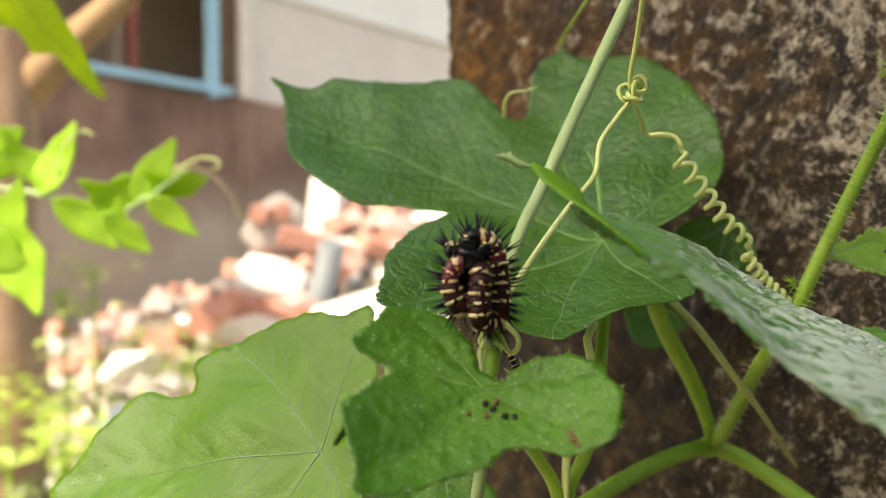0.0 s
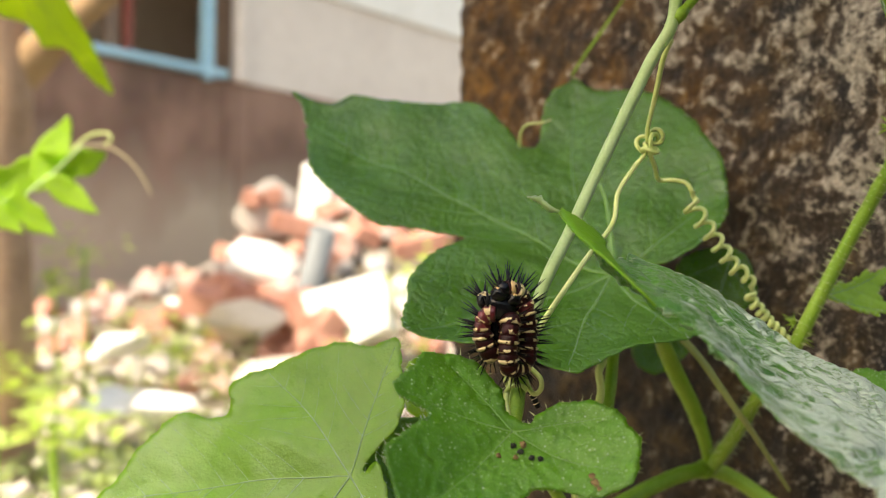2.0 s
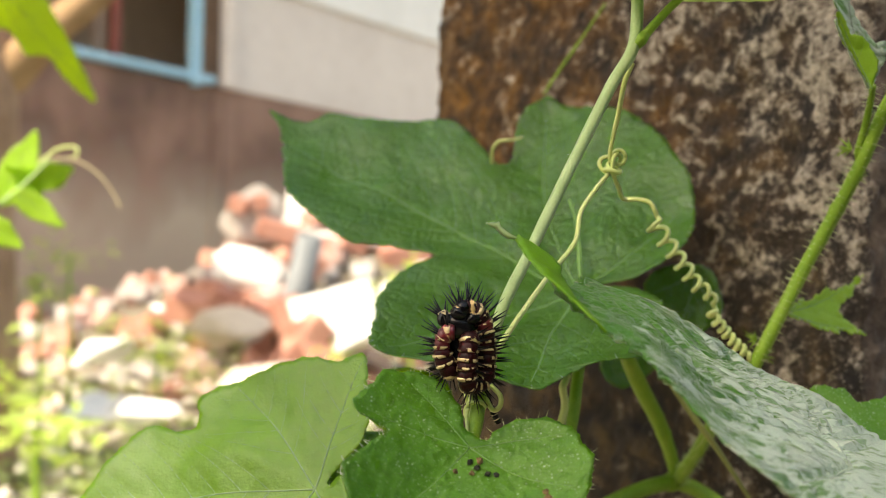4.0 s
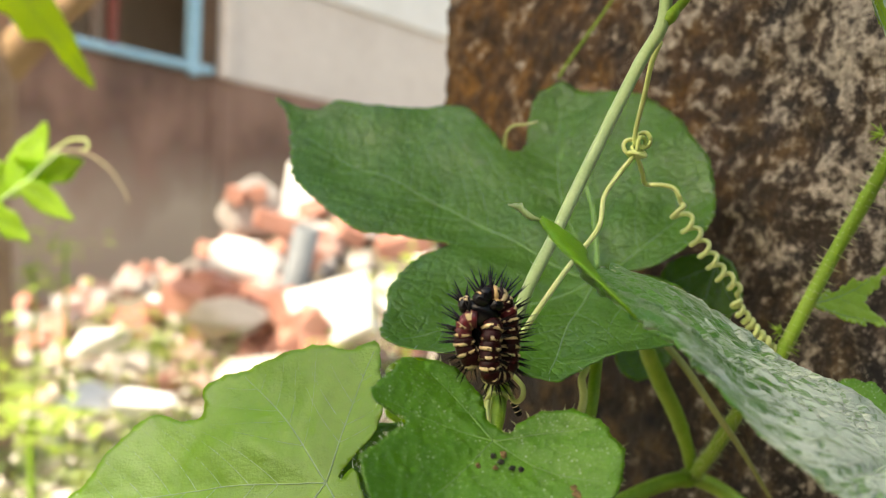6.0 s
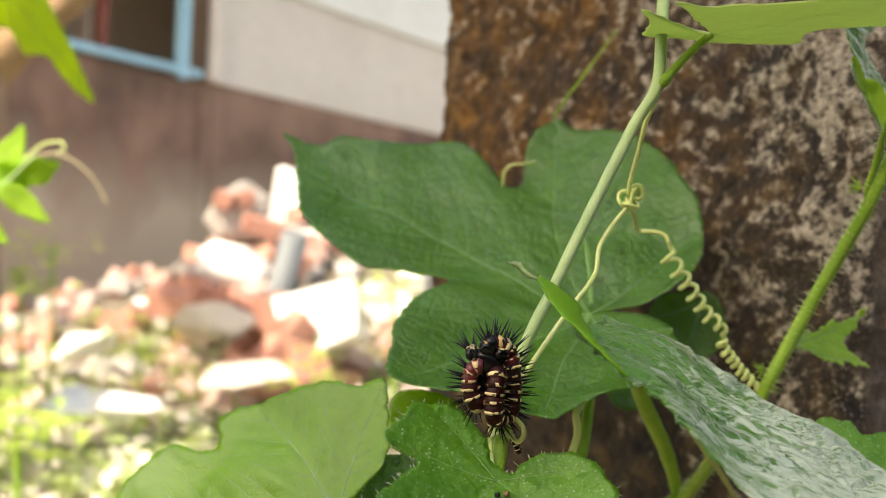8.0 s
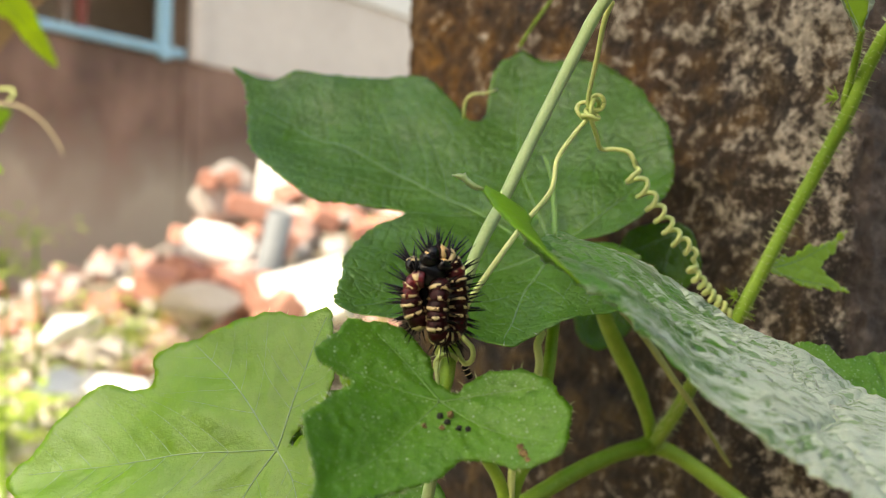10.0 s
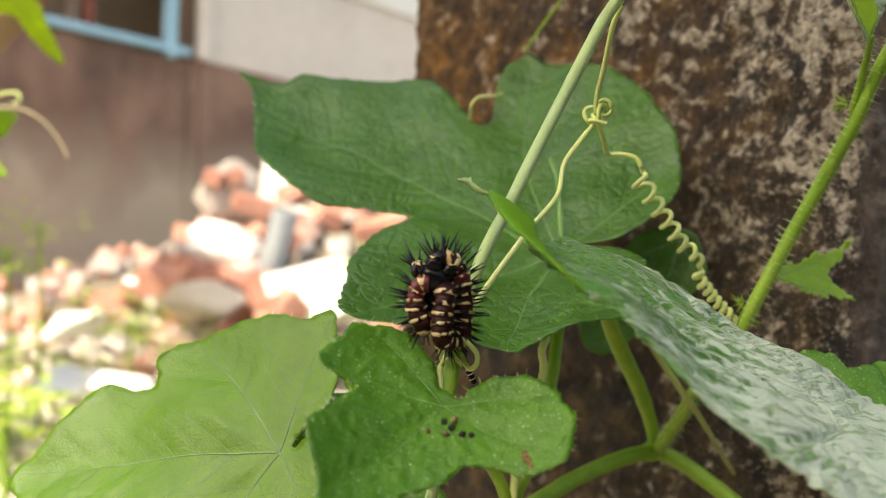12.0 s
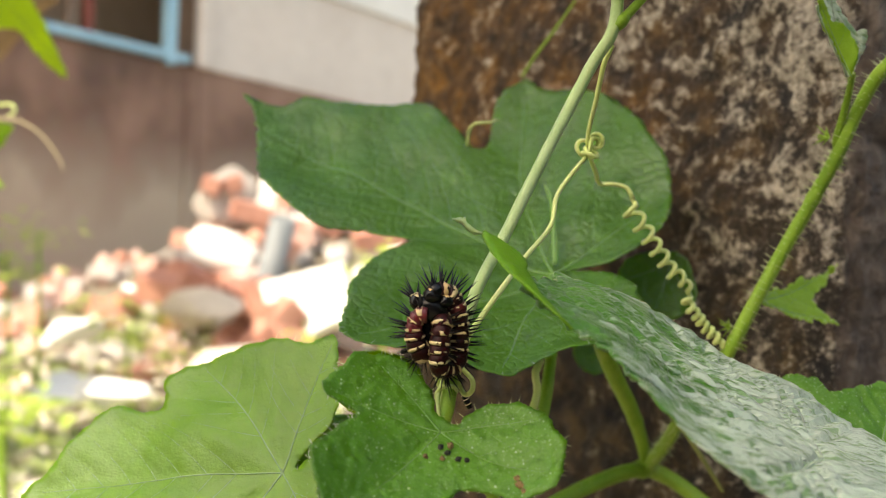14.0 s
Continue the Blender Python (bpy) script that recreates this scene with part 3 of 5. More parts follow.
SILL, GREY_TOP, EAVE = 1.40, 1.93, 3.3


def house_block(name, lo, hi, material, label, category="wall", bevel=0.006):
    bm = bmesh.new()
    box_into(bm, lo, hi, bevel)
    o = part(name, bm, material, smooth=False)
    o.matrix_world = HOUSE
    return tagged(o, label, category, kind="structure")


house_block("wall_front_low", (-5.0, 0.0, -0.3), (0.10, 0.2, SILL), WALL_BROWN, "brown painted house wall, worn and tan at its foot")
house_block("wall_front_low_side", (0.17, 0.003, -0.3), (5.0, 0.2, SILL), WALL_BROWN, "brown painted plinth of the plastered house wall")
house_block("wall_pilaster", (0.10, -0.004, -0.3), (0.17, 0.2, SILL), WALL_BROWN, "narrow brown pilaster at the edge of the window wall")
house_block("wall_pilaster_top", (0.15, -0.03, SILL), (0.22, 0.02, EAVE), WALL_GREY, "pale plastered pilaster beside the window")
house_block("wall_jamb", (0.15, 0.02, SILL), (0.22, 0.2, EAVE), DULL, "dull brown inner jamb of the window")
house_block("wall_front_grey", (0.22, 0.0, SILL), (5.0, 0.2, GREY_TOP), WALL_GREY, "grey plastered band of the house wall")
house_block("wall_front_white", (0.22, -0.02, GREY_TOP), (5.0, 0.2, EAVE), WALL_WHITE, "white painted upper house wall")
house_block("wall_front_top", (-5.0, 0.0, 2.7), (0.10, 0.2, EAVE), WALL_WHITE, "white painted wall above the window")
house_block("wall_room_back", (-5.0, 1.3, -0.3), (5.0, 1.5, EAVE), ROOM, "dim back wall of the room")
house_block("wall_room_left", (-5.2, 0.0, -0.3), (-5.0, 2.8, EAVE), ROOM, "dim side wall of the room")
house_block("wall_room_right", (5.0, 0.0, -0.3), (5.2, 2.8, EAVE), ROOM, "dim side wall of the room")
house_block("ceiling", (-5.2, -0.12, EAVE), (5.2, 2.8, EAVE + 0.15), SLAB, "plain concrete roof slab of the house", "ceiling")
house_block("floor", (-5.0, 0.2, 0.3), (5.0, 2.6, 0.4), ROOM, "dim room floor", "floor")


def window():
    w = thing("window_1", HOUSE @ Matrix.Translation((0, 0, SILL)), "open window with light blue painted frame", "window", kind="structure")
    def bar(name, lo, hi, mt, label=""):
        bm = bmesh.new()
        box_into(bm, lo, hi, 0.004)
        part(name, bm, mt, w, label, smooth=False)
    bar("window_sill", (-5.0, -0.03, 0.003), (0.097, 0.06, 0.040), BLUE)
    bar("window_post", (-0.034, -0.036, -0.02), (0.014, 0.02, 1.3), BLUE)
    bar("window_post", (-2.4, -0.045, 0.0), (-2.32, 0.05, 1.3), BLUE)
    bar("window_head", (-5.0, -0.03, 1.24), (0.097, 0.06, 1.297), BLUE)
    bar("mullion", (-0.385, 0.07, 0.0), (-0.345, 0.11, 1.3), RED_BAR, "red-brown painted upright")
    bar("mullion", (-0.46, 0.09, 0.0), (-0.41, 0.13, 1.3), DULL, "dull brown upright")
    bar("mullion", (-0.86, 0.07, 0.0), (-0.80, 0.12, 1.3), RED_BAR, "red-brown painted upright")


window()


def shade_blocker():
    """An unseen concrete slab added high above the vine to keep it in the shade."""
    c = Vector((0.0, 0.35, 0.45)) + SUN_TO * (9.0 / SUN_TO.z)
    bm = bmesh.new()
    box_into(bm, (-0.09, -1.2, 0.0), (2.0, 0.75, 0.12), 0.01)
    o = part("shade_slab", bm, SLAB, smooth=False)
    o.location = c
    tagged(o, "plain unseen slab added overhead to shade the vine", "roof", kind="structure")


shade_blocker()


def unseen_walls():
    """Plain walls, unseen behind and beside the camera, added to cut the light on the vine."""
    for name, lo, hi in (("wall_unseen", (-2.5, -1.62, -0.2), (2.6, -1.5, 1.5)), ("wall_unseen_side", (2.2, -1.5, -0.2), (2.35, 3.0, 1.0))):
        bm = bmesh.new()
        box_into(bm, lo, hi, 0.01)
        tagged(part(name, bm, UNSEEN_WALL, smooth=False), "plain dark unseen wall added to block light", "wall", kind="structure")


unseen_walls()


# ---- the post behind the vine ----
def concrete_post():
    """Square cast post; local x runs along the broad face to the corner, local y into the post."""
    ax = Vector((0.0865, -0.124, 0.0)).normalized()
    m = basis((0.0880, 0.2065, 0.0), ax, (-ax.y, ax.x, 0.0))
    t = thing("concrete_post", m, "old square concrete post, brown with pale lichen crusts", "post")
    W, D, H = 0.151, 0.14, 1.5
    zs = [0.0, 0.1, 0.2, 0.3, 0.36] + [0.38 + i * 0.0016 for i in range(126)] + [0.6, 0.7, 0.9, 1.2, H]
    ring = [(-W + i * 0.0016, 0.0) for i in range(94)]
    ring += [(0.0, i * 0.002) for i in range(70)]
    ring += [(-i * 0.02, D) for i in range(8)] + [(-W, D - i * 0.02) for i in range(7)]
    bm = bmesh.new()
    rows = []
    for z in zs:
        row = []
        lean = (z - 0.45) * 0.04
        for x, y in ring:
            p = Vector((x, y, z))
            out = Vector((0.0, -1.0, 0)) if y == 0 and x < -0.002 else Vector((1.0, 0.0, 0)) if x == 0 else Vector((0.7, -0.7, 0))
            h = 0.0016 * noise.noise(p * 60) + 0.0014 * noise.noise(p * 170) + 0.0010 * noise.noise(p * 420)
            c = max(0.0, 1 - (abs(x) + abs(y)) / 0.006) if y < 0.01 and x > -0.01 else 0.0
            row.append(bm.verts.new(p + out * h + Vector((-c * 0.0016 + lean, c * 0.0016, 0))))
        rows.append(row)
    k = len(ring)
    for r0, r1 in zip(rows, rows[1:]):
        for i in range(k):
            bm.faces.new((r0[i], r0[(i + 1) % k], r1[(i + 1) % k], r1[i]))
    bm.faces.new(rows[-1])
    part("shaft", bm, POST, t)


concrete_post()

# ---- leaves ----
LEAVES = {}


def leaf_thing(key, name, origin, a, b, outline, bend, tips, material, veinm, label, **kw):
    t = thing(name, basis(origin, a, b), label, "leaf")
    LEAVES[key] = (t, leaf_parts(t, outline, bend, tips, material, veinm, **kw))
    return t


leaf_thing("perch", "vine_leaf", (0.0098, 0.134, 0.4494), (0.98, 0.198, 0.0), (-0.14, 0.694, 0.706),
           [(-0.2, 2.6), (-0.5, 5.9), (-3.0, 9.7), (-5.9, 10.6), (-8.9, 10.1), (-11.7, 7.6), (-14.2, 3.8), (-12.5, 2.3), (-10.4, 1.0), (-12.8, -1.7), (-15.6, -4.4), (-16.1, -7.3),
            (-15.0, -10.1), (-15.0, -14.2), (-8.9, -12.6), (-5.2, -11.3), (-2.1, -10.0), (1.4, -8.4), (4.4, -9.0), (6.4, -10.3), (8.8, -10.6), (11.1, -10.2), (12.3, -8.3),
            (12.8, -5.2), (12.5, -2.1), (11.5, 0.2), (9.4, 2.2), (6.6, 3.1), (3.9, 2.2), (1.8, 0.9)],
           [0.0611, 0.0488, 0.0232, -0.0056, 0.0015], [(-6.5, 9.0), (-13.0, 3.6), (-14.0, -12.0), (10.5, -8.0), (11.0, -0.5)], LEAF, VEIN_DIM,
           "green three-lobed vine leaf with droppings on it", seed=3, grid=0.6, teeth=0.24, ruffle=0.35, quilt=0.10, hairs=90, vein_width=0.15, hair_len=0.65, puff=0.10, vault=0.4, span=2.5)
leaf_thing("left", "vine_leaf", (-0.0125, 0.1594, 0.4391), (0.913, -0.408, 0.0), (0.217, 0.484, 0.848),
           [(1.8, 2.1), (4.0, 5.1), (5.7, 9.8), (4.2, 16.0), (1.6, 22.5), (-0.7, 21.6), (-3.0, 20.4), (-8.4, 20.5), (-14.2, 18.3), (-19.6, 16.1), (-22.8, 14.9), (-25.3, 11.9),
            (-23.7, 8.2), (-26.2, 6.5), (-31.7, 6.8), (-35.0, 3.2), (-36.6, -1.5), (-38.6, -6.1), (-40.9, -10.1), (-34.3, -14.2), (-22.4, -15.2), (-9.9, -13.3), (0.6, -12.7),
            (7.3, -9.9), (7.9, -5.4), (5.8, -0.1), (3.7, 2.4), (2.2, 0.9)],
           [0.0, 0.0, 0.002, 0.0, 0.002], [(1.4, 21.0), (-19.5, 15.2), (-38.0, -8.5), (-4.0, -12.5), (5.5, -7.0)], LEAF_PALE, VEIN,
           "broad yellow-green vine leaf with a pale glossy vein", seed=5, grid=0.9, teeth=0.28, ruffle=0.7, quilt=0.13, hairs=70, vein_width=0.28, puff=0.22, vault=1.1, span=4.5, bulges=((-13.0, 3.0, 8.0, 1.8),))
leaf_thing("back", "vine_leaf", (0.032, 0.2021, 0.4705), (0.996, -0.088, 0.0), (0.072, 0.812, 0.58),
           [(-72.6, 58.6), (-67.7, 58.6), (-62.9, 59.3), (-57.6, 61.9), (-51.3, 60.9), (-46.0, 61.6), (-37.9, 63.1), (-31.1, 62.6), (-25.3, 57.6), (-21.1, 51.7), (-17.6, 45.9), (-15.5, 46.4),
            (-13.9, 50.3), (-13.1, 58.3), (-11.4, 64.0), (-8.0, 67.2), (-5.3, 68.8), (-2.6, 66.2), (6.4, 60.5), (13.8, 55.0), (18.6, 47.4), (20.9, 39.1), (23.9, 30.9), (24.2, 21.2),
            (22.2, 12.6), (18.2, 6.8), (12.0, 2.6), (6.6, 1.2), (2.1, 0.8), (8.2, -1.5), (13.2, -8.0), (14.8, -15.8), (12.8, -23.4), (5.6, -29.3), (-2.9, -33.6), (-7.8, -37.8), (-14.8, -36.8),
            (-24.0, -35.8), (-33.1, -31.5), (-36.4, -26.9), (-36.4, -21.0), (-36.9, -11.9), (-35.7, -4.0), (-33.3, 2.8), (-29.3, 6.8), (-28.8, 10.8), (-33.1, 11.9), (-37.6, 11.8), (-42.1, 11.0),
            (-47.6, 10.9), (-53.0, 15.4), (-58.4, 20.8), (-62.0, 26.1), (-65.3, 37.6), (-67.6, 47.9), (-69.6, 54.5)],
           [0.086, -0.0757, 0.0033, 0.0021, 0.003], [(-66.0, 49.0), (-6.0, 62.0), (20.0, 22.0), (10.0, -24.0), (-9.0, -35.0), (-33.0, -27.0)], LEAF_BACK, VEIN_DIM,
           "large blue-green lobed vine leaf lying against the post", seed=8, grid=0.95, teeth=0.3, ruffle=1.3, quilt=0.16, hairs=60, vein_width=0.45, hair_len=1.2, lat=11.0, puff=0.18, vault=2.2, span=9.0)
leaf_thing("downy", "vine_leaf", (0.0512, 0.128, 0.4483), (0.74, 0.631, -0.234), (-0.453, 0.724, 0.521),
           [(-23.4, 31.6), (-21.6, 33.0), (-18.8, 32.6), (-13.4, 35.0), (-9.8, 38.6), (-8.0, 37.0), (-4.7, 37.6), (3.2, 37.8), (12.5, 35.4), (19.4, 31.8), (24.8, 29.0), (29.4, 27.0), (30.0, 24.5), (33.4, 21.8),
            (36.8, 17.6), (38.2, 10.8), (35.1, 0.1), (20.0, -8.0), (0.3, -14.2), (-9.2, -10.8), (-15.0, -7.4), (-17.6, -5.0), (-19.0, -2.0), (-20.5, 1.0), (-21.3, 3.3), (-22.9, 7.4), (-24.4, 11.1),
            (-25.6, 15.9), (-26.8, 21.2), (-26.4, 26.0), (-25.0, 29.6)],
           [0.0653, 0.0457, -0.0003, -0.0034, -0.0025], [(-22.5, 30.6), (27.0, 26.0), (-16.0, -5.0), (12.0, 34.0)], LEAF_DOWN_SHEEN, VEIN_WHITE,
           "downy grey-green vine leaf with painted pale sheen and a rolled tip", seed=11, grid=0.6, teeth=0.35, ruffle=1.3, quilt=0.9, lat=3.6, hairs=220, vein_width=0.55, hair_len=0.9, foot=(8.0, 2.0))
leaf_thing("top", "vine_leaf", (0.0416, 0.157, 0.5124), (1.0, 0.0, 0.0), (0.0, 1.0, 0.05),
           [(0.0, 0.1), (-8.4, -8.7), (-13.2, -12.8), (-10.8, -6.7), (-9.5, 2.7), (-3.4, 5.1), (2.5, 7.1), (9.2, 5.8), (14.8, 4.2), (13.3, -3.3), (17.6, -8.1), (21.4, -11.8),
            (25.6, -14.8), (23.2, -22.4), (19.6, -26.7), (14.7, -26.4), (9.8, -23.2), (4.9, -20.6), (-1.9, -18.8), (-5.6, -16.2), (-10.0, -18.4), (-6.5, -12.3)],
           [0.0, 0.0, 0.0, 0.0, 0.0], [(-11.0, -11.5), (12.0, 3.0), (20.0, -24.0)], LEAF_UNDER, VEIN_UNDER,
           "light green vine leaf held flat above the stem joint", seed=14, grid=0.9, teeth=0.25, ruffle=0.35, quilt=0.15, hairs=30, vein_width=0.42, under=True)


def curled_margin(parent):
    """The green margin of the downy leaf, rolled over towards the tip, and its small twisted point; millimetres in the leaf's plane."""
    mm = 0.001
    lower = spline([(-24.9, 38.9, -0.5), (-26.8, 35.0, -0.3), (-28.6, 30.0, -0.1), (-29.7, 25.5, 0.3), (-29.1, 22.0, 0.4), (-27.8, 19.0, 0.1), (-26.4, 16.8, -0.3)], 0.4)
    upper = spline([(-24.8, 39.0, -0.4), (-23.4, 37.2, 0.1), (-22.2, 34.9, 0.3), (-22.0, 32.6, 0.2), (-24.6, 28.6, 0.1), (-26.4, 23.0, 0.0), (-26.2, 17.0, -0.2)], 0.4)
    bm = bmesh.new()
    k, grid = 44, []
    for side in (0.0, -0.25):
        rows = []
        for i in range(k + 1):
            f = i / k
            a, b = lower[int(f * (len(lower) - 1))], upper[int(f * (len(upper) - 1))]
            row = []
            for j in range(9):
                g = j / 8
                p = a.lerp(b, g)
                p.z += 0.45 * math.sin(math.pi * g) * (1 - f) + 0.1 + 0.15 * noise.noise(Vector((f * 9, g * 3, 2))) + side
                p.x += 0.18 * noise.noise(Vector((f * 14, g * 2, 7)))
                row.append(bm.verts.new(p * mm))
            rows.append(row)
        grid.append(rows)
        for r0, r1 in zip(rows, rows[1:]):
            for j in range(8):
                bm.faces.new((r0[j], r0[j + 1], r1[j + 1], r1[j]))
    for i in range(k):
        for j in (0, 8):
            bm.faces.new((grid[0][i][j], grid[0][i + 1][j], grid[1][i + 1][j], grid[1][i][j]))
    for i in (0, k):
        for j in range(8):
            bm.faces.new((grid[0][i][j], grid[0][i][j + 1], grid[1][i][j + 1], grid[1][i][j]))
    bmesh.ops.recalc_face_normals(bm, faces=bm.faces)
    part("rolled_margin", bm, LEAF_ROLL, parent, "fresh green rolled margin")
    bm = bmesh.new()
    tip = spline([(-24.8, 38.6, -0.3), (-25.3, 40.2, -0.9), (-25.4, 41.8, -1.0), (-24.6, 43.2, -1.1), (-24.0, 44.6, -1.5), (-24.4, 45.9, -2.1)], 0.3)
    n = len(tip)
    line = []
    for i, p in enumerate(tip):
        f = i / (n - 1)
        w = (0.15 + 0.55 * math.sin(math.pi * min(1.0, f * 1.05)) ** 0.8) * (1 + 0.5 * noise.noise(Vector((f * 12, 3, 1))))
        d = (tip[min(i + 1, n - 1)] - tip[max(i - 1, 0)]).normalized()
        o = d.cross(Vector((0.1, 0.1, 1))).normalized()
        o.rotate(Matrix.Rotation(0.5 + 1.0 * f, 3, d))
        e = d.cross(o)
        line.append([bm.verts.new((p + o * w * s + e * u) * mm) for s, u in ((-1, 0.0), (0, 0.16), (1, 0.0), (0, -0.06))])
    for r0, r1 in zip(line, line[1:]):
        for j in range(4):
            bm.faces.new((r0[j], r0[(j + 1) % 4], r1[(j + 1) % 4], r1[j]))
    bm.faces.new(line[0])
    bm.faces.new(line[-1][::-1])
    bmesh.ops.recalc_face_normals(bm, faces=bm.faces)
    part("tip", bm, LEAF_TIP, parent, "pale twisted leaf tip")


curled_margin(LEAVES["downy"][0])

# ---- the two vines: stems and tendrils ----
FRONT_VINE = thing("passion_vine", Matrix(), "pale passion vine with curled yellow-green tendrils climbing past the post", "vine")
strand(FRONT_VINE, "stem", [(0.0080, 0.152, 0.430), (0.0098, 0.150, 0.441), (0.0105, 0.148, 0.449), (0.0109, 0.147, 0.454), (0.0139, 0.1471, 0.4649), (0.0181, 0.1496, 0.4735), (0.0222, 0.1522, 0.482), (0.0301, 0.1560, 0.4978), (0.0336, 0.1568, 0.5043),
       (0.0346, 0.159, 0.515), (0.0356, 0.161, 0.53), (0.037, 0.165, 0.56)], [0.00085, 0.0008, 0.00080, 0.00088, 0.00095, 0.00097, 0.00095], STEM_PALE, sides=15, hairs=120, hair_len=0.0005, ridged=0.1)
strand(FRONT_VINE, "leaf_stalk", [(0.0338, 0.1566, 0.5040), (0.0362, 0.1570, 0.5068), (0.0393, 0.1572, 0.5102), (0.0416, 0.157, 0.5122)], [0.0008, 0.0006, 0.0006], STEM, knots=((0.05, 0.0010),))
strand(FRONT_VINE, "leaf_stalk", [(0.0112, 0.1462, 0.456), (0.0110, 0.1445, 0.4525), (0.0103, 0.139, 0.4496), (0.0098, 0.1348, 0.4485)], [0.0011, 0.0009, 0.0005], STEM)
TR = 0.00036
strand(FRONT_VINE, "tendril", [(0.0338, 0.1592, 0.5020), (0.0330, 0.161, 0.4995), (0.0327, 0.165, 0.4950), (0.0322, 0.1685, 0.4905), (0.0324, 0.1695, 0.4885)], [0.00042, TR], TENDRIL, 0.0006)
strand(FRONT_VINE, "tendril", [(0.0320, 0.1690, 0.4867), (0.0299, 0.168, 0.4842), (0.0271, 0.165, 0.4802), (0.0258, 0.162, 0.4754), (0.0211, 0.156, 0.47), (0.0147, 0.15, 0.4615), (0.0117, 0.148, 0.4567), (0.011, 0.1465, 0.4547)], [TR, TR, 0.00042], TENDRIL, 0.0006)
strand(FRONT_VINE, "tendril", [(0.0325, 0.1693, 0.4872), (0.0346, 0.175, 0.4852), (0.0365, 0.1815, 0.4839), (0.0388, 0.181, 0.4838), (0.0409, 0.1805, 0.4832), (0.0418, 0.180, 0.4815)], [TR, 0.0004], TENDRIL, 0.0006)


def ring_loop(c, r, tilt, turn, k=20, open_part=0.0):
    m = Matrix.Translation(c) @ pose(0, 0, 0, tilt, 0, turn)
    return [m @ Vector((r * math.cos(a), r * 1.15 * math.sin(a), 0.0002 * math.sin(2 * a))) for a in (2 * math.pi * (1 - open_part) * i / k for i in range(k + 1))]


for c, r, ti, tu in (((0.0317, 0.1696, 0.4882), 0.0011, 80, 10), ((0.0336, 0.1690, 0.4893), 0.0010, 95, -20), ((0.0328, 0.1698, 0.4877), 0.0009, 60, 40), ((0.0331, 0.1692, 0.4884), 0.0012, 110, 60), ((0.0326, 0.1690, 0.4873), 0.0012, 20, 15)):
    strand(FRONT_VINE, "tendril", ring_loop(c, r, ti, tu), [TR * 0.95], TENDRIL, 0.0004, 8)


def coil(centre, turns, r0, r1, tube):
    """A spring-like tendril round a line of centres."""
    line = spline(centre, 0.00012)
    n, out, up = len(line), [], Vector((0, 1, 0))
    for i, p in enumerate(line):
        d = (line[min(i + 1, n - 1)] - line[max(i - 1, 0)]).normalized()
        up = (up - d * up.dot(d)).normalized()
        f = i / (n - 1)
        a = 2 * math.pi * turns * (f ** 1.12)
        r = (r0 + (r1 - r0) * f) * min(1.0, 8 * f + 0.15, 6 * (1 - f) + 0.1)
        out.append(p + (up * math.cos(a) + d.cross(up) * math.sin(a)) * r)
    return out


strand(FRONT_VINE, "tendril", coil([(0.0418, 0.180, 0.4815), (0.0417, 0.180, 0.4794), (0.0435, 0.181, 0.4770), (0.0455, 0.182, 0.4745), (0.0475, 0.183, 0.4721), (0.0497, 0.184, 0.4694), (0.0524, 0.185, 0.4676), (0.0533, 0.186, 0.4658)], 8, 0.00145, 0.0010, TR), [0.00042, 0.00040], TENDRIL, 0.0004, 8, label="tendril coiled like a spring")
strand(FRONT_VINE, "tendril", coil([(0.0533, 0.186, 0.4658), (0.0531, 0.186, 0.4640), (0.0552, 0.187, 0.4617), (0.0566, 0.187, 0.4599), (0.0600, 0.187, 0.4566)], 8, 0.0008, 0.0007, TR), [0.00042, 0.00048], TENDRIL, 0.0004, 8, label="tightly coiled tendril end")
strand(FRONT_VINE, "tendril", [(0.0121, 0.1465, 0.4562), (0.0130, 0.146, 0.4553), (0.0140, 0.1455, 0.4542), (0.0140, 0.1455, 0.4529), (0.0132, 0.146, 0.4522), (0.0124, 0.1465, 0.4532), (0.0120, 0.147, 0.4548)], [0.00034, 0.00034], TENDRIL, 0.0004, 8)
strand(FRONT_VINE, "tendril", coil([(0.0110, 0.1462, 0.4560), (0.0107, 0.1450, 0.4535), (0.0104, 0.1420, 0.4512)], 2.5, 0.0014, 0.0012, TR), [0.00032, 0.00025], TENDRIL, 0.0004, 8)
strand(FRONT_VINE, "tendril", [(0.0102, 0.1450, 0.4545), (0.0095, 0.1425, 0.4520), (0.0096, 0.138, 0.4500)], [0.0003, 0.0002], TENDRIL, 0.0004, 8)
strand(FRONT_VINE, "tendril", [(0.0299, 0.252, 0.5157), (0.0323, 0.250, 0.5196), (0.0378, 0.247, 0.5275), (0.0432, 0.244, 0.5356)], [0.00036, 0.00034, 0.0002], STEM)
strand(FRONT_VINE, "tendril", [(0.0163, 0.2305, 0.4958), (0.0165, 0.229, 0.499), (0.018, 0.228, 0.5005), (0.0205, 0.228, 0.5007), (0.023, 0.228, 0.5015)], [0.0004, 0.0002], TENDRIL)
strand(FRONT_VINE, "leaf_stalk", [(0.0322, 0.2025, 0.4705), (0.0328, 0.2095, 0.4765), (0.0331, 0.217, 0.4829), (0.0328, 0.225, 0.4877)], [0.0004, 0.0003], VEIN_DIM)

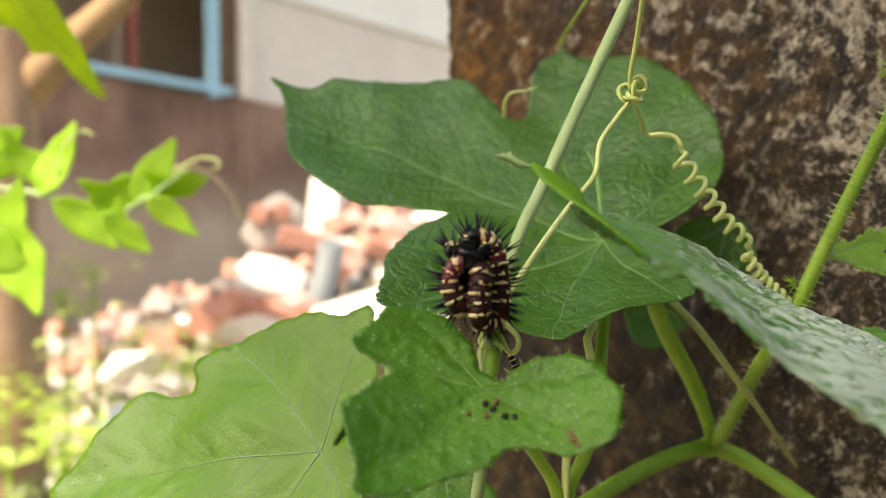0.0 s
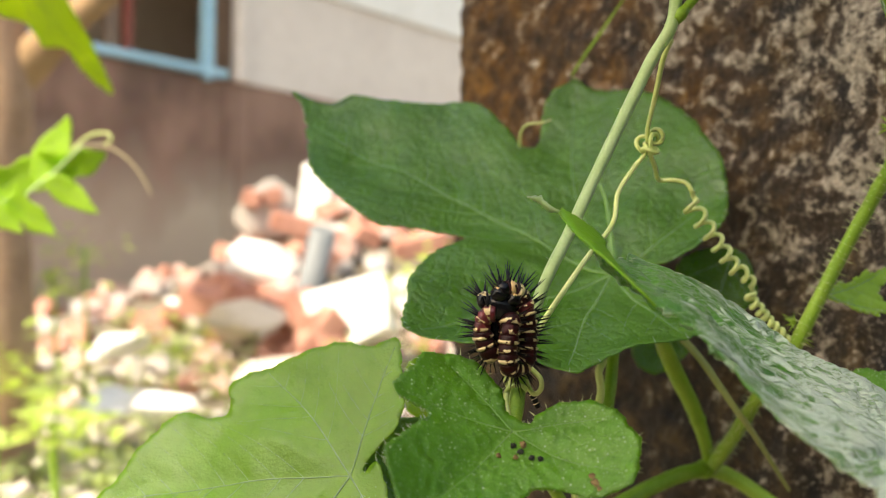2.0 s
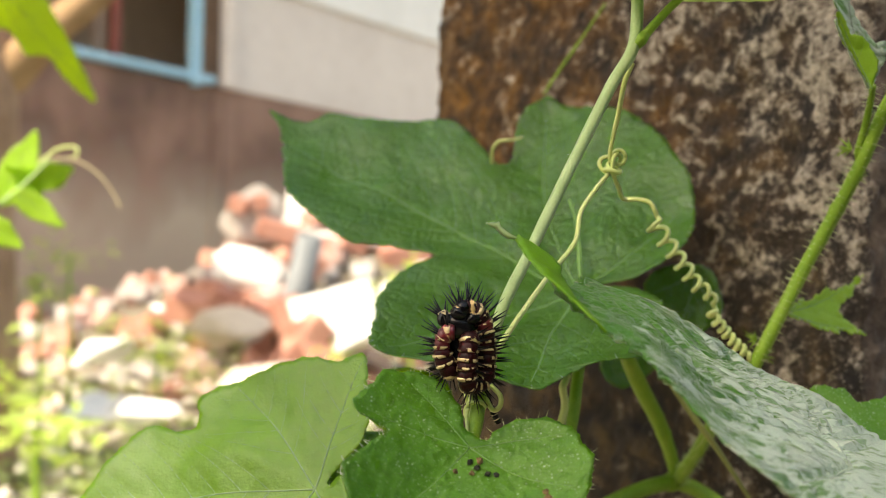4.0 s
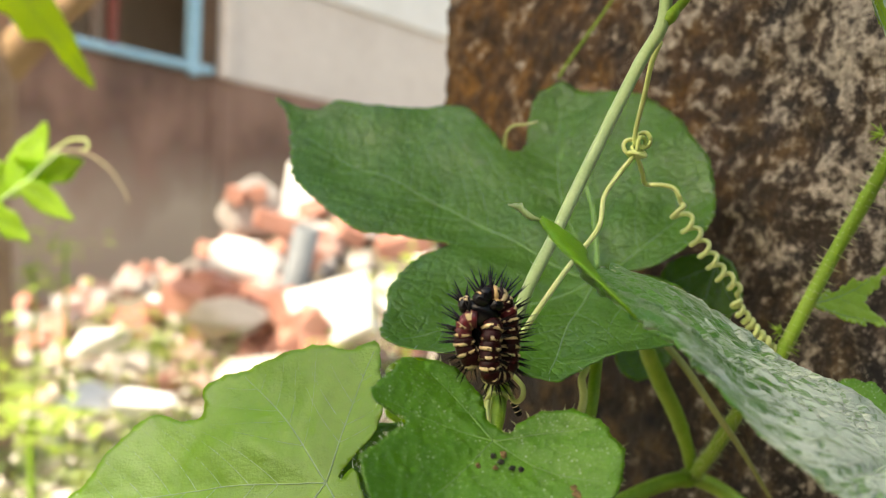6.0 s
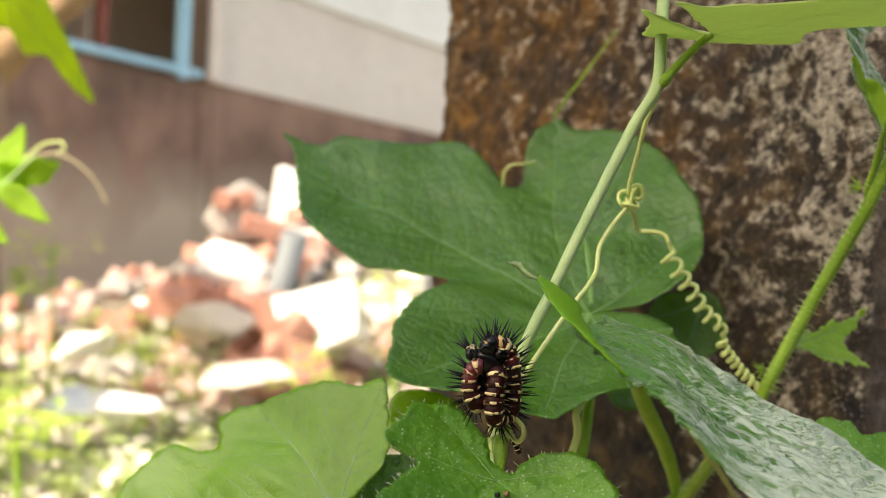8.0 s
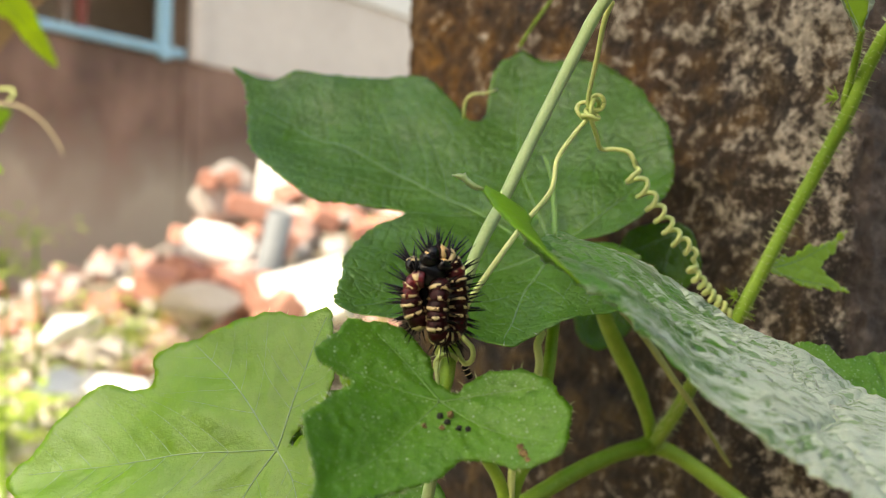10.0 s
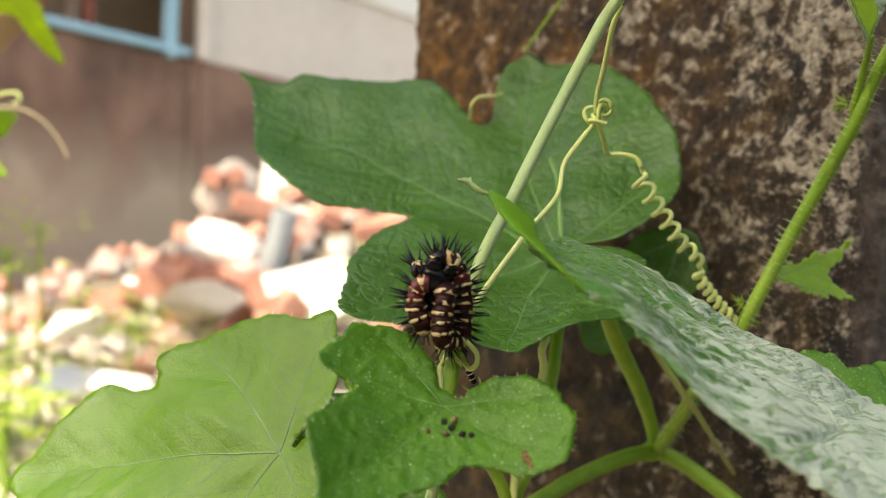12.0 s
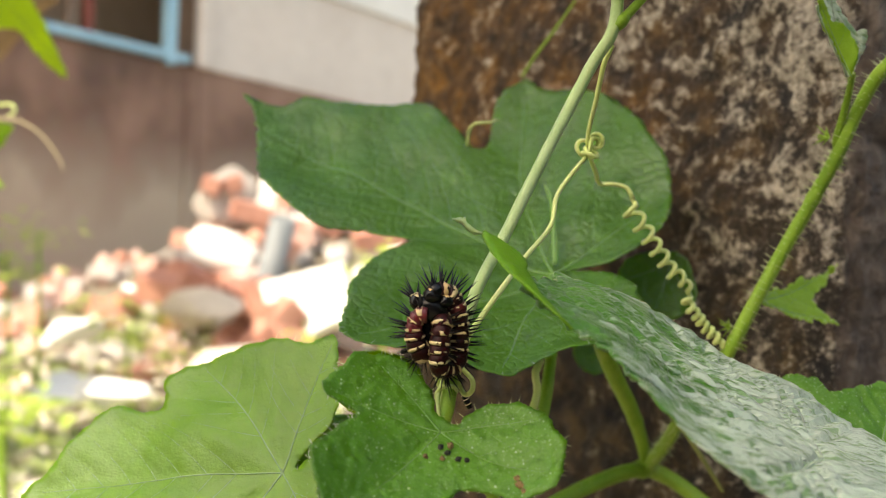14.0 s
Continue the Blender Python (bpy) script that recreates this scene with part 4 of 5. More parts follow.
HAIRY_VINE = thing("passion_vine", Matrix(), "bright green hairy passion vine forking low against the post", "vine")
strand(HAIRY_VINE, "stem", [(0.0551, 0.222, 0.4289), (0.0558, 0.208, 0.4371), (0.0569, 0.195, 0.4466), (0.0594, 0.190, 0.452), (0.0612, 0.187, 0.4571), (0.0685, 0.186, 0.472), (0.0726, 0.184, 0.4806), (0.0761, 0.180, 0.4899),
       (0.0783, 0.178, 0.4966), (0.0799, 0.175, 0.5016), (0.0822, 0.172, 0.5055), (0.087, 0.168, 0.515), (0.095, 0.16, 0.53)], [0.0014, 0.00115, 0.0011], STEM, sides=15, ridged=0.08, hairs=1200, hair_len=0.0013, knots=((0.30, 0.0015), (0.57, 0.0013)))
strand(HAIRY_VINE, "stem", [(0.0551, 0.222, 0.4289), (0.0468, 0.215, 0.4285), (0.0367, 0.205, 0.4267), (0.0274, 0.195, 0.424), (0.0212, 0.190, 0.4215), (0.005, 0.18, 0.41)], [0.0016, 0.0015], STEM, hairs=80, hair_len=0.0006, knots=((0.02, 0.0022),))
strand(HAIRY_VINE, "stem", [(0.0551, 0.222, 0.4289), (0.0613, 0.222, 0.426), (0.0698, 0.215, 0.4199), (0.0782, 0.205, 0.4133), (0.09, 0.19, 0.40)], [0.0016, 0.0015], STEM, hairs=80, hair_len=0.0006)
strand(HAIRY_VINE, "stem", [(0.0551, 0.222, 0.4289), (0.0528, 0.217, 0.435), (0.0488, 0.210, 0.4426), (0.0440, 0.203, 0.4498), (0.0401, 0.196, 0.456), (0.0384, 0.192, 0.4608)], [0.0012, 0.0015, 0.0016, 0.0013], STEM, hairs=60, hair_len=0.0006, knots=((0.36, 0.0016),))
strand(HAIRY_VINE, "tendril", [(0.0405, 0.2065, 0.4645), (0.0444, 0.205, 0.4578), (0.0477, 0.1985, 0.4526), (0.0525, 0.196, 0.4450), (0.0576, 0.200, 0.439), (0.0688, 0.215, 0.426)], [0.0008, 0.0006, 0.00035], TENDRIL_OLIVE)
strand(HAIRY_VINE, "stem", [(0.0305, 0.190, 0.4572), (0.0297, 0.188, 0.4517), (0.0288, 0.186, 0.4464), (0.0264, 0.184, 0.4351), (0.0229, 0.182, 0.4276), (0.02, 0.18, 0.41)], [0.0011, 0.0011], STEM)
strand(HAIRY_VINE, "tendril", [(0.0265, 0.180, 0.4556), (0.0271, 0.180, 0.4539), (0.0262, 0.179, 0.4522), (0.0267, 0.180, 0.4487), (0.0253, 0.180, 0.4435), (0.0227, 0.180, 0.434), (0.0223, 0.18, 0.42)], [0.0006, 0.0007, 0.0005], TENDRIL)
strand(HAIRY_VINE, "stem", [(0.0150, 0.175, 0.4400), (0.0162, 0.176, 0.4373), (0.0184, 0.178, 0.434), (0.021, 0.180, 0.4289), (0.0223, 0.18, 0.42)], [0.0009, 0.0011], STEM)
strand(HAIRY_VINE, "leaf_stalk", [(0.0760, 0.1800, 0.4905), (0.0757, 0.1798, 0.4921), (0.0761, 0.178, 0.4961), (0.0753, 0.174, 0.4994), (0.0736, 0.169, 0.5011)], [0.00065, 0.0005], STEM, hairs=60, hair_len=0.0010)
strand(HAIRY_VINE, "leaf_stalk", [(0.0612, 0.187, 0.4580), (0.0640, 0.188, 0.4625), (0.0671, 0.190, 0.4648)], [0.0009, 0.0005], STEM)
for cx, cy, cz, sx in ((0.0742, 0.1790, 0.4925, -1), (0.0752, 0.1800, 0.4880, 1), (0.0608, 0.1870, 0.4600, -1), (0.0618, 0.187, 0.4575, 1)):
    # comb-toothed stipule at a joint
    bm = bmesh.new()
    rng = random.Random(int(cx * 1e5))
    for k in range(16):
        d = Vector((sx * rng.uniform(0.2, 1.0), rng.uniform(-0.7, 0.3), rng.uniform(-0.4, 1.0))).normalized()
        cone_into(bm, Vector((cx, cy, cz)), Vector((cx, cy, cz)) + d * rng.uniform(0.0015, 0.0032), 0.00022, 5)
    part("stipule", bm, STEM, HAIRY_VINE)

leaf_thing("young", "vine_leaf", (0.0671, 0.190, 0.4648), (0.92, 0.38, 0.0), (-0.2, 0.45, 0.87),
           [(0.0, 0.0), (2.1, 1.8), (4.7, 3.3), (6.3, 2.9), (9.7, 4.0), (11.3, 3.7), (14.3, 5.0), (18.9, 6.6), (18.7, 6.2), (15.5, 3.6), (15.4, 2.5), (12.4, 0.8), (11.9, -0.3), (13.9, -2.9), (15.3, -4.7), (14.8, -4.9), (10.9, -3.9), (9.7, -4.4), (6.3, -3.0), (2.5, -1.2)],
           [0.0, 0.05, 0.004, 0.0, 0.02], [(16.8, 5.5), (13.0, -3.5), (5.0, 2.7)], LEAF_FRESH, VEIN, "small fresh light green vine leaf with toothed edge", seed=21, grid=0.5, teeth=0.55, ruffle=0.5, quilt=0.2, hairs=70, vein_width=0.25)
leaf_thing("folded", "vine_leaf", (0.0731, 0.168, 0.5007), (0.72, 0.69, 0.0), (0.0, 0.0, 1.0),
           [(0.0, 0.0), (-3.0, 2.4), (-6.0, 5.5), (-9.5, 8.8), (-6.5, 10.6), (-8.0, 13.0), (-9.0, 15.5), (-6.0, 21.0), (-1.0, 25.0), (-1.5, 18.0), (-3.0, 13.5), (0.5, 9.0), (5.0, 7.0), (3.5, 2.0)],
           [0.0, 0.0, 0.02, 0.03, 0.0], [(-8.0, 8.0), (-5.0, 18.0), (3.0, 6.0)], LEAF_DOWN_SHEEN, VEIN_WHITE, "folded downy vine leaf hanging by its short stalk", seed=23, grid=0.7, teeth=0.4, ruffle=1.6, quilt=0.3, hairs=60, vein_width=0.3)
lobe = new("lobe")
lobe.parent = LEAVES["folded"][0]
lobe.matrix_basis = LEAVES["folded"][0].matrix_world.inverted() @ basis((0.0720, 0.1655, 0.4999), (0.97, -0.24, 0.0), (0.0, -0.1, 0.99))
leaf_parts(lobe, [(0.0, 0.0), (0.6, 3.8), (-0.5, 6.4), (-1.8, 8.2), (-3.4, 8.4), (-4.2, 10.6), (-5.6, 11.6), (-5.3, 9.6), (-4.6, 7.3), (-2.6, 4.6), (-1.1, 1.6)], [0, 0, 0.05, 0, 0.01], [(-5.2, 10.8)], LEAF_FRESH, VEIN, seed=61, grid=0.5, teeth=0.25, ruffle=0.4, quilt=0.1, hairs=40, vein_width=0.2, hair_len=0.6)
leaf_thing("edge", "vine_leaf", (0.0663, 0.176, 0.4531), (1.0, 0.0, 0.0), (0.0, 0.5, 0.87),
           [(0.0, 0.0), (4.7, -0.4), (6.7, -2.7), (13.1, -1.5), (17.0, -1.3), (24.0, -3.2), (30.0, -9.0), (22.0, -16.0), (11.1, -15.0), (4.0, -9.0), (1.0, -4.0)],
           [0.0, 0.0, 0.002, 0.0, 0.01], [(17.0, -3.0), (26.0, -9.0), (6.0, -8.0)], LEAF, VEIN, "deep green quilted vine leaf behind the downy one", seed=25, grid=0.7, teeth=0.35, ruffle=0.9, quilt=0.5, hairs=60, vein_width=0.3, foot=(12.0, -14.0))
leaf_thing("dark_low", "vine_leaf", (0.0450, 0.225, 0.4540), (1.0, -0.2, 0.0), (0.0, 0.3, 0.95),
           [(-6.0, 0.5), (-4.0, 2.8), (4.5, 2.0), (6.5, -1.0), (3.5, -4.5), (0.0, -6.5), (-4.0, -5.0)], [0.0, 0.0, 0.01, 0.0, 0.01], [(-4.5, 1.0), (0.0, -5.5), (5.0, -1.0)], LEAF_BACK, VEIN, "small dark vine leaf in the shade near the post", seed=27, grid=0.8, foot=(3.0, 1.5))
leaf_thing("dark_high", "vine_leaf", (0.0575, 0.2235, 0.4680), (1.0, -0.35, 0.0), (0.0, 0.3, 0.95),
           [(-9.0, 1.0), (-5.0, 5.5), (4.0, 5.5), (7.0, 0.0), (7.0, -5.0), (2.0, -9.0), (-6.0, -7.5)], [0.0, 0.0, 0.01, 0.0, 0.01], [(-7.0, 0.0), (5.5, -4.0), (-1.0, -7.0)], LEAF_BACK, VEIN, "dark vine leaf in the shade behind the coiled tendril", seed=29, grid=0.9, foot=(2.0, 4.0))
leaf_thing("low", "vine_leaf", (0.0045, 0.158, 0.4325), (1.0, 0.1, 0.0), (0.0, 0.55, 0.83),
           [(-8.0, 2.0), (-3.0, 4.5), (1.0, 5.5), (5.0, 3.5), (7.0, -3.0), (0.0, -9.0), (-8.0, -6.0)], [0.0, 0.0, 0.01, 0.0, 0.01], [(0.0, 4.0), (-6.0, 0.0), (5.0, 0.0)], LEAF, VEIN, "green vine leaf beneath the one with droppings", seed=31, grid=0.8, foot=(0.0, -5.0))
leaf_thing("behind", "vine_leaf", (-0.0050, 0.173, 0.4385), (1.0, 0.1, 0.0), (0.0, 0.4, 0.92),
           [(-12.0, 0.0), (-7.0, 6.0), (2.0, 7.0), (9.0, 5.0), (11.0, -4.0), (4.0, -11.0), (-7.0, -10.0)], [0.0, 0.0, 0.006, 0.0, 0.006], [(-9.0, 1.0), (0.0, 6.0), (8.0, 2.0)], LEAF_BACK, VEIN_DIM, "shaded vine leaf between the two front leaves", seed=33, grid=0.9, foot=(0.0, -6.0))
leaf_thing("far_gap", "vine_leaf", (-0.0012, 0.195, 0.4500), (1.0, 0.1, 0.0), (0.0, 0.4, 0.92),
           [(-5.0, 0.5), (-3.0, 3.5), (2.0, 4.0), (8.0, 1.5), (9.0, -5.0), (2.0, -9.0), (-4.5, -7.0)], [0.0, 0.0, 0.006, 0.0, 0.006], [(-4.0, 1.0), (0.0, 3.0), (7.0, 0.0)], LEAF_PALE, VEIN, "pale vine leaf deep between the front leaves", seed=35, grid=0.9, foot=(0.0, -5.0))

# ---- the caterpillar ----
def caterpillar():
    """One larva folded up like an S on the stalk: head at the top, tail at the lower left. Millimetres in its own space, x right, y away, z up."""
    mm = 0.001
    t = thing("caterpillar", Matrix.Translation((0.0089, 0.1395, 0.4605)), "maroon-black caterpillar with tan bands and black spines, folded on a stalk", "caterpillar")
    path = [(-0.7, -1.2, 5.1), (0.4, -0.7, 5.5), (1.5, 0.1, 4.9), (2.4, 0.6, 3.7), (2.8, 0.8, 2.0), (3.0, 0.9, 0.2), (3.0, 0.9, -1.6), (2.8, 0.7, -3.2), (1.9, 0.1, -4.2), (0.8, -0.9, -4.2),
            (0.5, -1.4, -3.3), (0.5, -1.5, -1.6), (0.65, -1.4, 0.2), (0.75, -0.8, 1.6), (0.2, 0.6, 1.6), (-0.6, 1.4, 0.0), (-1.4, 1.2, -1.8), (-1.7, 0.0, -2.5), (-2.4, -0.4, -1.2), (-2.7, -0.6, 0.3), (-2.6, -0.8, 1.5), (-2.0, -1.1, 2.3), (-1.1, -1.2, 2.3)]
    line = [q * mm for q in spline(path, 0.055)]
    n = len(line)
    segs = 31
    centre = Vector((-0.2 * mm, 1.2 * mm, -0.4 * mm))
    rng = random.Random(4)
    for s in range(segs):
        i0, i1 = int(s * (n - 1) / segs), int((s + 1) * (n - 1) / segs)
        pts = line[i0:i1 + 1]
        f = s / (segs - 1)
        r = (1.27 if 0.05 < f < 0.93 else 1.05) * mm
        red = f > 0.93 or s in (4,)
        black = s == 0
        hidden = min(q.y for q in pts) > 0.3 * mm and max(abs(q.x) for q in pts) < 2.0 * mm
        bm = bmesh.new()
        tube_into(bm, pts, [r * 0.92, r * 0.99, r * 1.02, r * 0.99, r * 0.92], 18)
        seg = part("segment", bm, BODY_RED if red else BLACK if black else BODY, t)
        # tan ring, broken into blocks
        d = (pts[-1] - pts[0]).normalized()
        if not (black or hidden):
            c0 = int(len(pts) * 0.16)
            c1 = min(len(pts) - 1, c0 + max(2, int(len(pts) * (0.7 if s in (1, 2) else 0.40))))
            bm = bmesh.new()
            ring_pts = pts[c0:c1 + 1]
            tube_into(bm, ring_pts, [r * 0.95, r * 1.06, r * 1.085, r * 1.06, r * 0.96], 64, caps=False)
            kill = [f_ for f_ in bm.faces if noise.noise(f_.calc_center_median() * 1500 + Vector((s, 0, 0))) > 0.08]
            bmesh.ops.delete(bm, geom=kill, context="FACES")
            part("band", bm, BAND_ORANGE if s <= 1 else BAND, seg)
        mid = pts[len(pts) // 2]
        o = d.orthogonal().normalized()
        for k in range(0 if hidden else 14):
            ang = 2 * math.pi * k / 14 + rng.uniform(-0.2, 0.2) + s * 0.3
            v = o.copy()
            v.rotate(Matrix.Rotation(ang, 3, d))
            away = Vector((mid.x - centre.x, 0.25 * (mid.y - centre.y), mid.z - centre.z)).normalized()
            if v.dot(away) < 0.1 or v.y < -0.62:
                continue
            v = (v + away * 0.6 + d * rng.uniform(-0.25, 0.25)).normalized()
            base = mid + d * rng.uniform(-0.4, 0.4) * mm + v * r * 0.9
            tip = base + v * rng.uniform(1.7, 2.9) * (1.0 + 0.15 * max(0.0, v.z)) * mm
            bm = bmesh.new()
            cone_into(bm, base, tip, 0.16 * mm, 5)
            for q in range(4):
                p = base.lerp(tip, rng.uniform(0.25, 0.8))
                e = v.orthogonal().normalized()
                e.rotate(Matrix.Rotation(rng.uniform(0, 6.283), 3, v))
                cone_into(bm, p, p + (e * 0.3 + v * 0.25) * mm, 0.025 * mm, 3)
            part("spine", bm, SPINE, seg)
    # head capsule and the dark glossy lobes round it; black lump added to darken the hollow
    for name, c, rad, mt, thorns in (("head", (-0.6, -1.2, 4.8), (1.1, 0.9, 0.95), BLACK, 7), ("head_lobe", (1.1, -0.9, 4.1), (0.95, 0.8, 0.85), BLACK, 3), ("head_lobe", (-2.5, -0.2, 4.0), (0.9, 0.8, 1.1), BLACK, 8),
                                     ("neck", (-0.4, -0.5, 3.2), (2.0, 1.1, 1.7), BLACK, 0), ("hollow_fill", (-0.6, 1.3, 0.4), (2.2, 1.2, 3.9), BLACK, 0)):
        bm = bmesh.new()
        bmesh.ops.create_icosphere(bm, subdivisions=3, radius=1.0)
        for v in bm.verts:
            k = 1 + 0.2 * noise.noise(v.co * 1.6 + Vector((c[0], 0, 0)))
            v.co = Vector((c[0] + v.co.x * rad[0] * k, c[1] + v.co.y * rad[1] * k, c[2] + v.co.z * rad[2] * k)) * mm
        # netted tan cap over the lump
        cap = bm.copy()
        mid = Vector(c) * mm
        kill = [q for q in cap.faces if (q.calc_center_median() - mid).normalized().z < 0.62 or noise.noise(q.calc_center_median() * 1900) > 0.2]
        bmesh.ops.delete(cap, geom=kill, context="FACES")
        for v in cap.verts:
            v.co = mid + (v.co - mid) * 1.04
        lump = part(name, bm, mt, t)
        if thorns:
            part("band", cap, BAND_ORANGE if c[0] > -2 else BAND, lump)
        else:
            cap.free()
        for _ in range(thorns):
            v = Vector((rng.uniform(-0.8, 0.6) + (-0.5 if c[0] < -2 else 0.2 if c[0] > 0 else 0.0), rng.uniform(-0.4, 0.5), rng.uniform(0.5, 1.0))).normalized()
            base = (Vector(c) + Vector((v.x * rad[0], v.y * rad[1], v.z * rad[2])) * 0.9) * mm
            bm = bmesh.new()
            cone_into(bm, base, base + v * rng.uniform(1.8, 2.9) * mm, 0.17 * mm, 5)
            part("spine", bm, SPINE, lump)
    return t


CATERPILLAR = caterpillar()



def small_larva():
    mm = 0.001
    t = thing("caterpillar", Matrix.Translation((0.0132, 0.1505, 0.4515)), "small dark caterpillar with white specks behind the stalk", "caterpillar")
    line = [q * mm for q in spline([(-0.9, 0, 1.9), (-0.3, 0.1, 0.9), (0.2, 0, -0.2), (0.9, 0.1, -1.6)], 0.1)]
    rng = random.Random(9)
    n = len(line)
    for s in range(6):
        pts = line[int(s * (n - 1) / 6):int((s + 1) * (n - 1) / 6) + 1]
        bm = bmesh.new()
        tube_into(bm, pts, [0.36 * mm, 0.46 * mm, 0.36 * mm], 10)
        seg = part("segment", bm, BLACK, t)
        bm = bmesh.new()
        tube_into(bm, pts[:2], [0.42 * mm, 0.47 * mm], 10, caps=False)
        part("band", bm, BAND, seg)
        for k in range(5):
            v = Vector((rng.uniform(-1, 1), rng.uniform(-1, 0.3), rng.uniform(-0.6, 0.6))).normalized()
            bm = bmesh.new()
            cone_into(bm, pts[0] + v * 0.35 * mm, pts[0] + v * rng.uniform(0.9, 1.4) * mm, 0.05 * mm, 4)
            part("spine", bm, SPINE, seg)


small_larva()


# ---- droppings on the leaf ----
def droppings():
    leaf, height = LEAVES["perch"]
    m = leaf.matrix_world
    for i, (u, v, r, mt, label) in enumerate(((-2.3, -3.5, 0.30, DROPPING, "tan-brown crumb of dropping"), (-0.4, -2.3, 0.34, DROPPING_DARK, "dark dropping pellet"), (-0.4, -3.9, 0.30, DROPPING, "tan-brown crumb of dropping"),
                                        (0.8, -2.2, 0.42, DROPPING, "tan-brown crumb of dropping"), (0.3, -3.2, 0.36, DROPPING_DARK, "dark dropping pellet"), (1.5, -4.0, 0.34, DROPPING_DARK, "dark dropping pellet"),
                                        (2.5, -4.2, 0.32, DROPPING_DARK, "dark dropping pellet"), (7.6, -7.7, 0.40, DROPPING, "flat brown scrap of dropping"), (7.7, -8.7, 0.52, DROPPING, "flat brown scrap of dropping"), (7.9, -9.6, 0.34, DROPPING, "flat brown scrap of dropping"))):
        bm = bmesh.new()
        bmesh.ops.create_icosphere(bm, subdivisions=3, radius=r * 0.001)
        flat = 0.35 if u > 5 else 0.85
        for w in bm.verts:
            k = 0.9 + 0.55 * noise.noise(w.co * 4200 + Vector((i, 0, 0)))
            w.co = Vector((w.co.x * k * 1.1, w.co.y * k, w.co.z * k * flat))
        o = part("dropping", bm, mt)
        o.matrix_world = m @ Matrix.Translation((u * 0.001, v * 0.001, (height(u, v) + r * flat * 0.75) * 0.001))
        tagged(o, label + " lying on the leaf", "dropping", "droppings on the leaf")


droppings()


# ---- left: leaf above and the swaying shoot ----
YOUNG_OUT = [(0.0, 0.0), (0.10, 0.16), (0.05, 0.42), (0.26, 0.30), (0.40, 0.22), (0.62, 0.26), (0.80, 0.14), (1.0, 0.0), (0.80, -0.15), (0.62, -0.25), (0.40, -0.20), (0.26, -0.30), (0.05, -0.42), (0.10, -0.16)]
SLIM_OUT = [(0.0, 0.0), (0.12, 0.16), (0.35, 0.24), (0.6, 0.20), (0.82, 0.10), (1.0, 0.0), (0.82, -0.11), (0.6, -0.19), (0.35, -0.23), (0.12, -0.15)]

UPPER = thing("vine_leaf", basis((-0.2130, 0.505, 0.612), (0.55, 0.66, -0.80), (0.75, -0.05, 0.62)), "bright light green vine leaf hanging from above", "leaf")
leaf_parts(UPPER, [(-18.0, -6.0), (-20.0, 14.0), (4.0, 14.0), (26.0, 10.0), (44.0, 6.5), (66.0, 0.0), (50.0, -5.0), (34.0, -5.0), (27.0, -13.0), (14.0, -12.0), (0.0, -20.0)], [0, 0, 0.001, 0, 0.004], [(62.0, 1.0), (20.0, -12.0), (0.0, 13.0)], LEAF_BRIGHT, VEIN, seed=41, grid=1.8, teeth=0.4, ruffle=1.2, vein_width=0.5, foot=(-10.0, 0.0))

SHOOT_AT = Vector((-0.235, 0.5, 0.5164))
SHOOT = thing("vine_shoot", Matrix.Translation(SHOOT_AT), "light green swaying vine shoot with small leaves and thin tendrils", "vine shoot")


